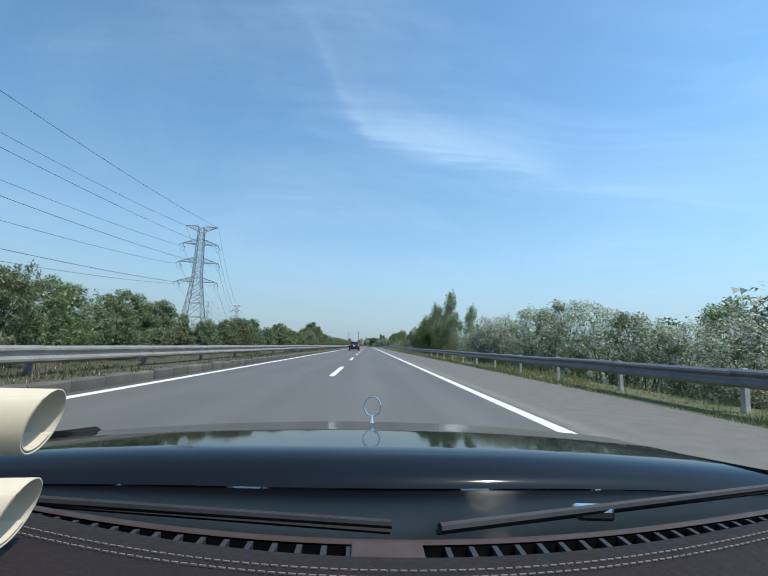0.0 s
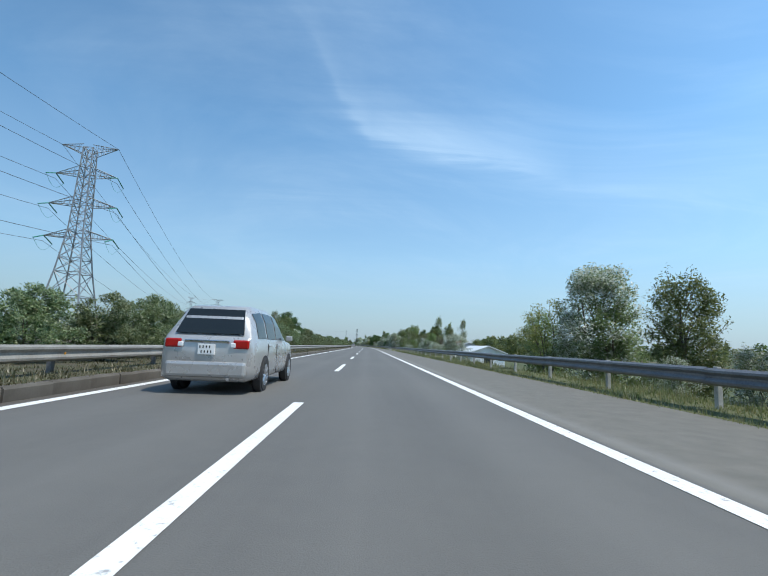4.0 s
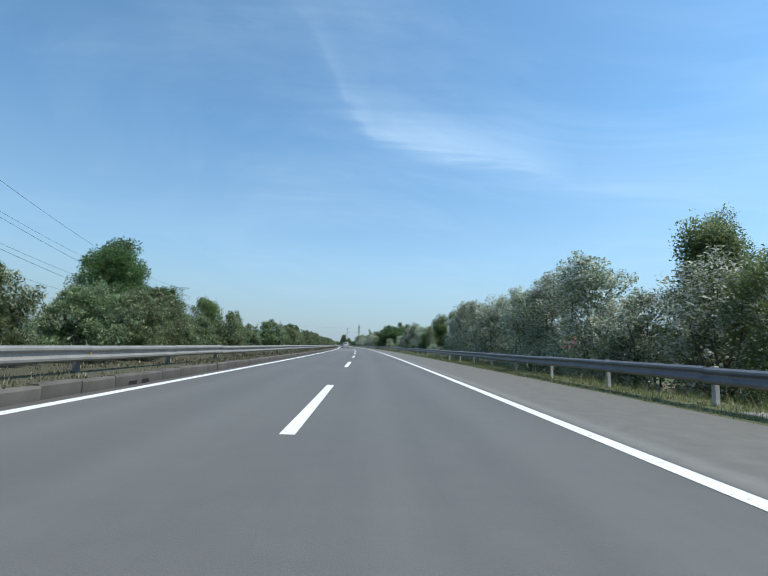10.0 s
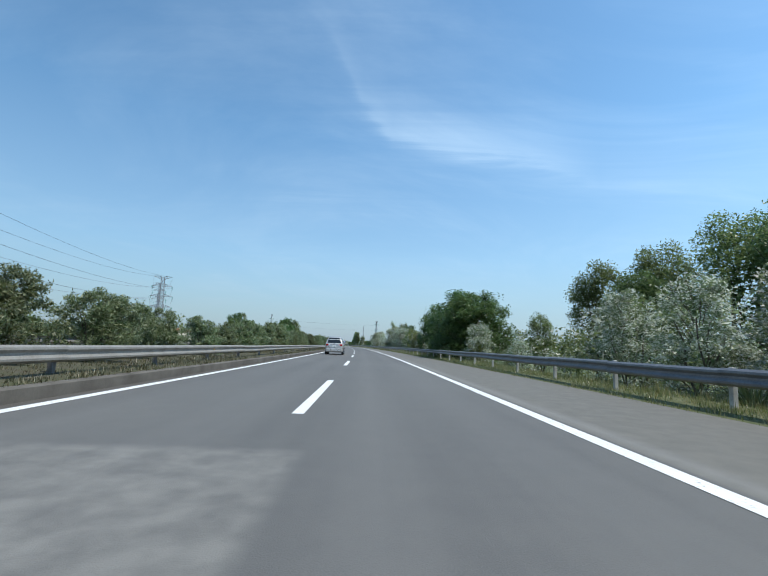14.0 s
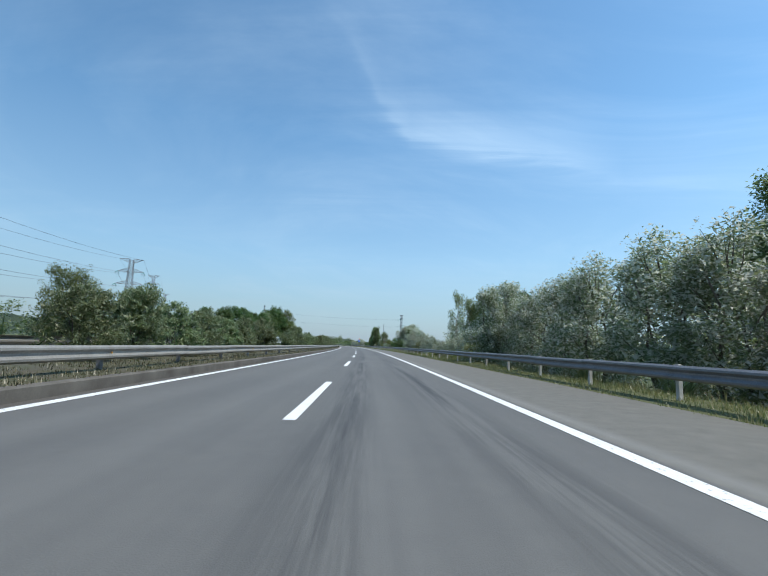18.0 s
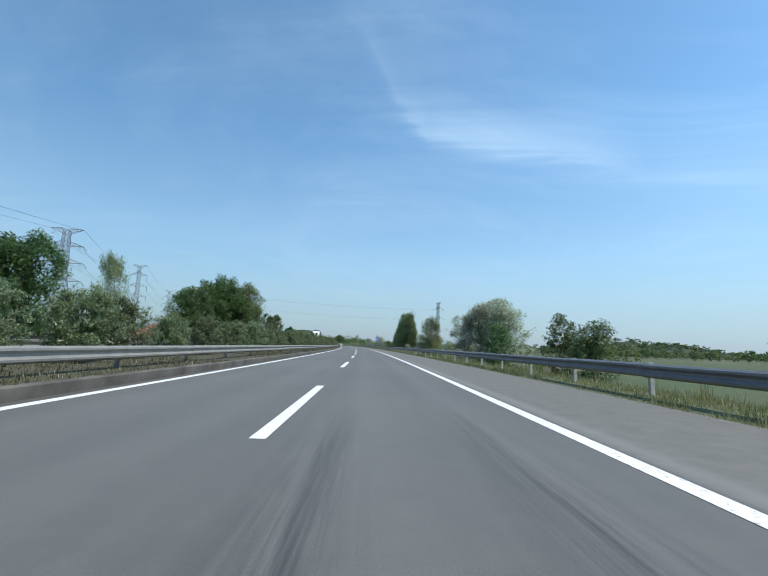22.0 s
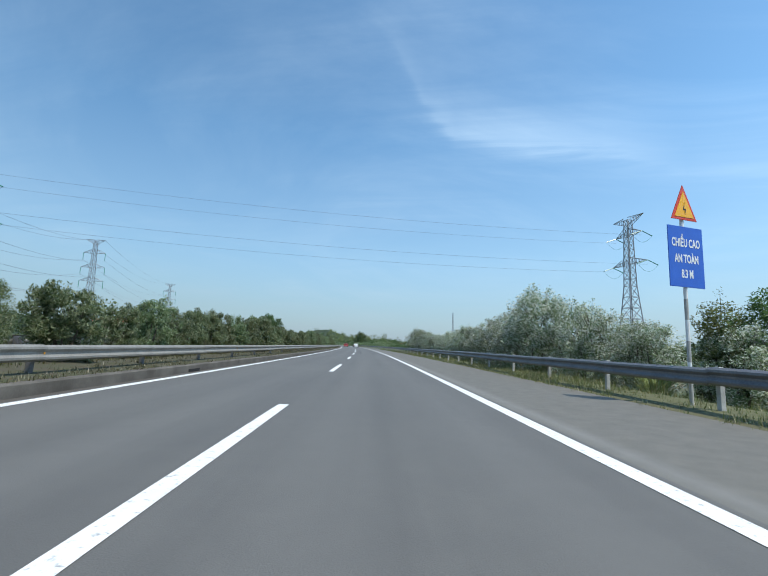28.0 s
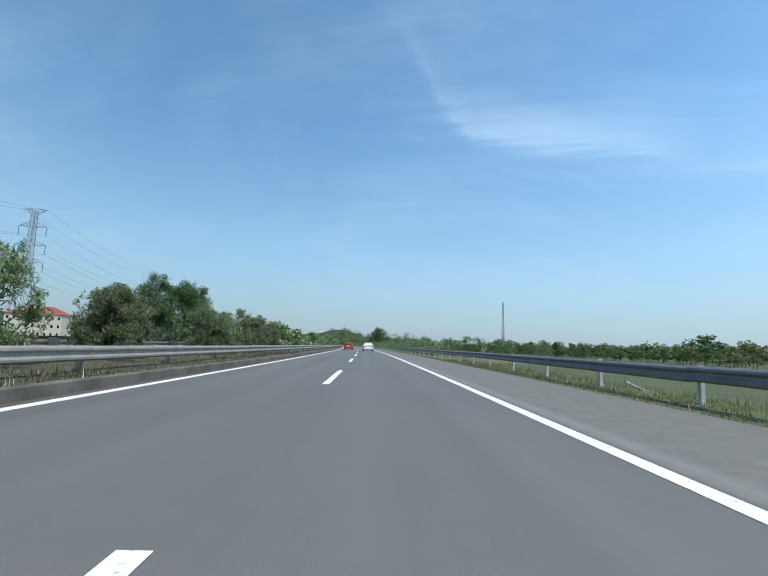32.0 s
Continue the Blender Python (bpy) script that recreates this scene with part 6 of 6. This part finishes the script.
strip("dash_edge", [(shift(GLASS_FOOT, 0.006), 0.925), (GLASS_FOOT, 0.931), (shift(GLASS_FOOT, -0.004), 0.930)], BRONZE, own, -0.42, 0.6, label="thin bronze trim line")
strip("vent_bed", [(shift(GLASS_FOOT, -0.004), 0.929), (shift(GLASS_FOOT, -0.008), 0.916), (shift(VENT_BACK, 0.004), 0.916), (VENT_BACK, 0.931)], GLOSS, own, -0.42, 0.6)
for k in range(64):
    x = -0.33 + k * 0.0125
    if abs(x - 0.015) < 0.02:
        continue
    ya, yb = VENT_BACK(x) + 0.001, GLASS_FOOT(x) - 0.005
    part("vent_fin", box(x, (ya + yb) / 2, 0.924, 0.0028, yb - ya, 0.011), TRIM, own)
part("vent_cover", box(0.014, (VENT_BACK(0.014) + GLASS_FOOT(0.014)) / 2 - 0.002, 0.9275, 0.036, 0.017, 0.008, 0.001), BRONZE, own)
strip("dashboard", [(VENT_BACK, 0.9305), (shift(VENT_BACK, -0.004), 0.933), (STITCH, 0.936), (shift(STITCH, -0.10), 0.930), (shift(STITCH, -0.22), 0.930), (shift(STITCH, -0.27), 0.88), (shift(STITCH, -0.28), 0.60)], LEATHER, own, label="dark brown leather dashboard")
for k in range(150):
    x = -0.30 + k * 0.0042
    th = math.atan2(STITCH(x + 0.002) - STITCH(x - 0.002), 0.004)
    for off_ in (0.0, -0.0055):
        o = part("stitch", box(0, 0, 0, 0.0030, 0.0005, 0.0005), THREAD, own)
        o.matrix_basis = pose(x, STITCH(x) + off_, 0.9366, 0, 0, math.degrees(th))
# wipers
for x0, y0, x1, y1, z in ((-0.30, 0.33, 0.02, 0.285, 0.915), (0.05, 0.283, 0.62, 0.46, 0.918)):
    w_ = part("wiper", tube((x0, y0, z), (x1, y1, z + 0.004), 0.0035, 0.0028, 8), TRIM, own)
    part("wiper_blade", tube((x0, y0 + 0.01, z - 0.006), (x1, y1 + 0.01, z - 0.004), 0.002, None, 6), TYRE, w_)
part("washer_jet", box(0.17, 0.325, 0.915, 0.028, 0.012, 0.010, 0.003), CHROME, own)
# the ring on its stalk
bm = bmesh.new()
seg = 32
for k in range(seg):
    a0, a1 = k * 2 * math.pi / seg, (k + 1) * 2 * math.pi / seg
    tube_bm(bm, (math.cos(a0) * 0.027, 0, math.sin(a0) * 0.031), (math.cos(a1) * 0.027, 0, math.sin(a1) * 0.031), 0.0022, None, 6, False)
tube_bm(bm, (0, 0, -0.027), (0, 0, -0.052), 0.003, 0.009, 8)
ring = part("bonnet_ring", bm, CHROME, own, "chrome ring on a short stalk")
ring.matrix_basis = pose(0.024, 1.44, 0.832)


# two rolled sheets of cream card at the side of the dashboard
def card_roll(x, y, z, r, length, turn, tilt):
    t_ = empty("card_roll", at(0, 1.12, 0) @ pose(x, y, z, 0, tilt, turn), "rolled cream card lying on the dashboard", "roll", "card rolls")
    for name, a0, a1 in (("outer_sheet", 0.0, 1.02), ("inner_sheet", 1.02, 1.55)):
        bm = bmesh.new()
        prev = None
        for i in range(41):
            u = a0 + (a1 - a0) * i / 40
            q = r * (1 - 0.16 * max(0, u - 0.75))
            a = 2 * math.pi * u + 2.2
            vs = [bm.verts.new((xx, math.cos(a) * q, math.sin(a) * q)) for xx in (0.004 * math.sin(a), -length)]
            if prev:
                bm.faces.new((prev[0], prev[1], vs[1], vs[0])).smooth = True
            prev = vs
        me = bpy.data.meshes.new(name)
        bm.to_mesh(me)
        bm.free()
        o = part(name, me, CARD, t_)
        md = o.modifiers.new("thickness", "SOLIDIFY")
        md.thickness = 0.0008


card_roll(-0.166, 0.235, 0.985, 0.0166, 0.20, 8, 0)
card_roll(-0.146, 0.1985, 0.954, 0.0138, 0.16, 8, 0)

# the rest of its body
def flank(sd):
    prof = [(1.58, 0.50), (1.60, 0.66), (1.45, 0.74), (0.9, 0.80), (0.4, 0.86), (0.0, 0.89), (-1.2, 0.90), (-2.6, 0.92), (-3.2, 0.88), (-3.3, 0.55), (-3.2, 0.28), (-2.75, 0.26), (-0.3, 0.22), (1.4, 0.24)]
    bm = bmesh.new()
    a = [bm.verts.new((sd * 0.86, y, z)) for y, z in prof]
    b = [bm.verts.new((sd * 0.93, y, z - (0.03 if z > 0.5 else 0))) for y, z in prof]
    for i in range(len(prof)):
        j = (i + 1) % len(prof)
        bm.faces.new((a[i], a[j], b[j], b[i]))
    bm.faces.new(a)
    bm.faces.new(b[::-1])
    bmesh.ops.recalc_face_normals(bm, faces=bm.faces)
    return bm


for sd in (-1, 1):
    part("side_panel", flank(sd), CARBLACK, own)
    for yy in (0.85, -2.25):
        part("wheel_arch", tube((sd * 0.84, yy, 0.34), (sd * 0.937, yy, 0.34), 0.38, 0.37, 24), TRIM, own)
        wheel(own, sd * 0.84, yy, 0.33)
    part("headlamp", box(sd * 0.62, 1.55, 0.60, 0.36, 0.14, 0.15, 0.04), LAMPWHITE, own)
part("grille", box(0, 1.62, 0.58, 0.72, 0.05, 0.26, 0.03), CHROME, own)
part("front_bumper", box(0, 1.56, 0.38, 1.76, 0.20, 0.32, 0.06), CARBLACK, own)
part("floor_pan", box(0, -0.9, 0.27, 1.72, 4.6, 0.06, 0.01), TRIM, own)
part("boot_lid", box(0, -2.85, 0.90, 1.72, 0.85, 0.05, 0.02), CARBLACK, own)
part("rear_bumper", box(0, -3.2, 0.50, 1.76, 0.20, 0.42, 0.06), CARBLACK, own)
for sx in (-0.42, 0.42):
    st_ = part("seat", box(sx, -0.95, 0.42, 0.52, 0.52, 0.20, 0.05), LEATHER, own)
    part("seat_back", box(sx, -1.28, 0.72, 0.52, 0.14, 0.55, 0.05), LEATHER, own)

# roof and pillars, with open window frames
verts, faces = [], []
for i in range(13):
    x = -0.62 + 1.24 * i / 12
    for y, z in ((-0.52, 1.36), (-0.60, 1.40), (-1.2, 1.44), (-2.0, 1.42), (-2.15, 1.39)):
        verts.append((x, y - 0.08 * (x / 0.62) ** 2, z - 0.07 * (x / 0.62) ** 2))
for i in range(12):
    for j in range(4):
        a = i * 5 + j
        faces.append((a, a + 5, a + 6, a + 1))
roof = part("roof", mesh_of("roof", verts, faces, CARBLACK, None, True), None, own)
md = roof.modifiers.new("thickness", "SOLIDIFY")
md.thickness = 0.03
for sd in (-1, 1):
    for a, b in (((0.80, 0.42, 0.88), (0.60, -0.58, 1.31)), ((0.88, -1.15, 0.88), (0.64, -1.2, 1.36)), ((0.84, -2.85, 0.90), (0.60, -2.15, 1.34))):
        part("pillar", tube((sd * a[0], a[1], a[2]), (sd * b[0], b[1], b[2]), 0.045, 0.035, 8), CARBLACK, own)
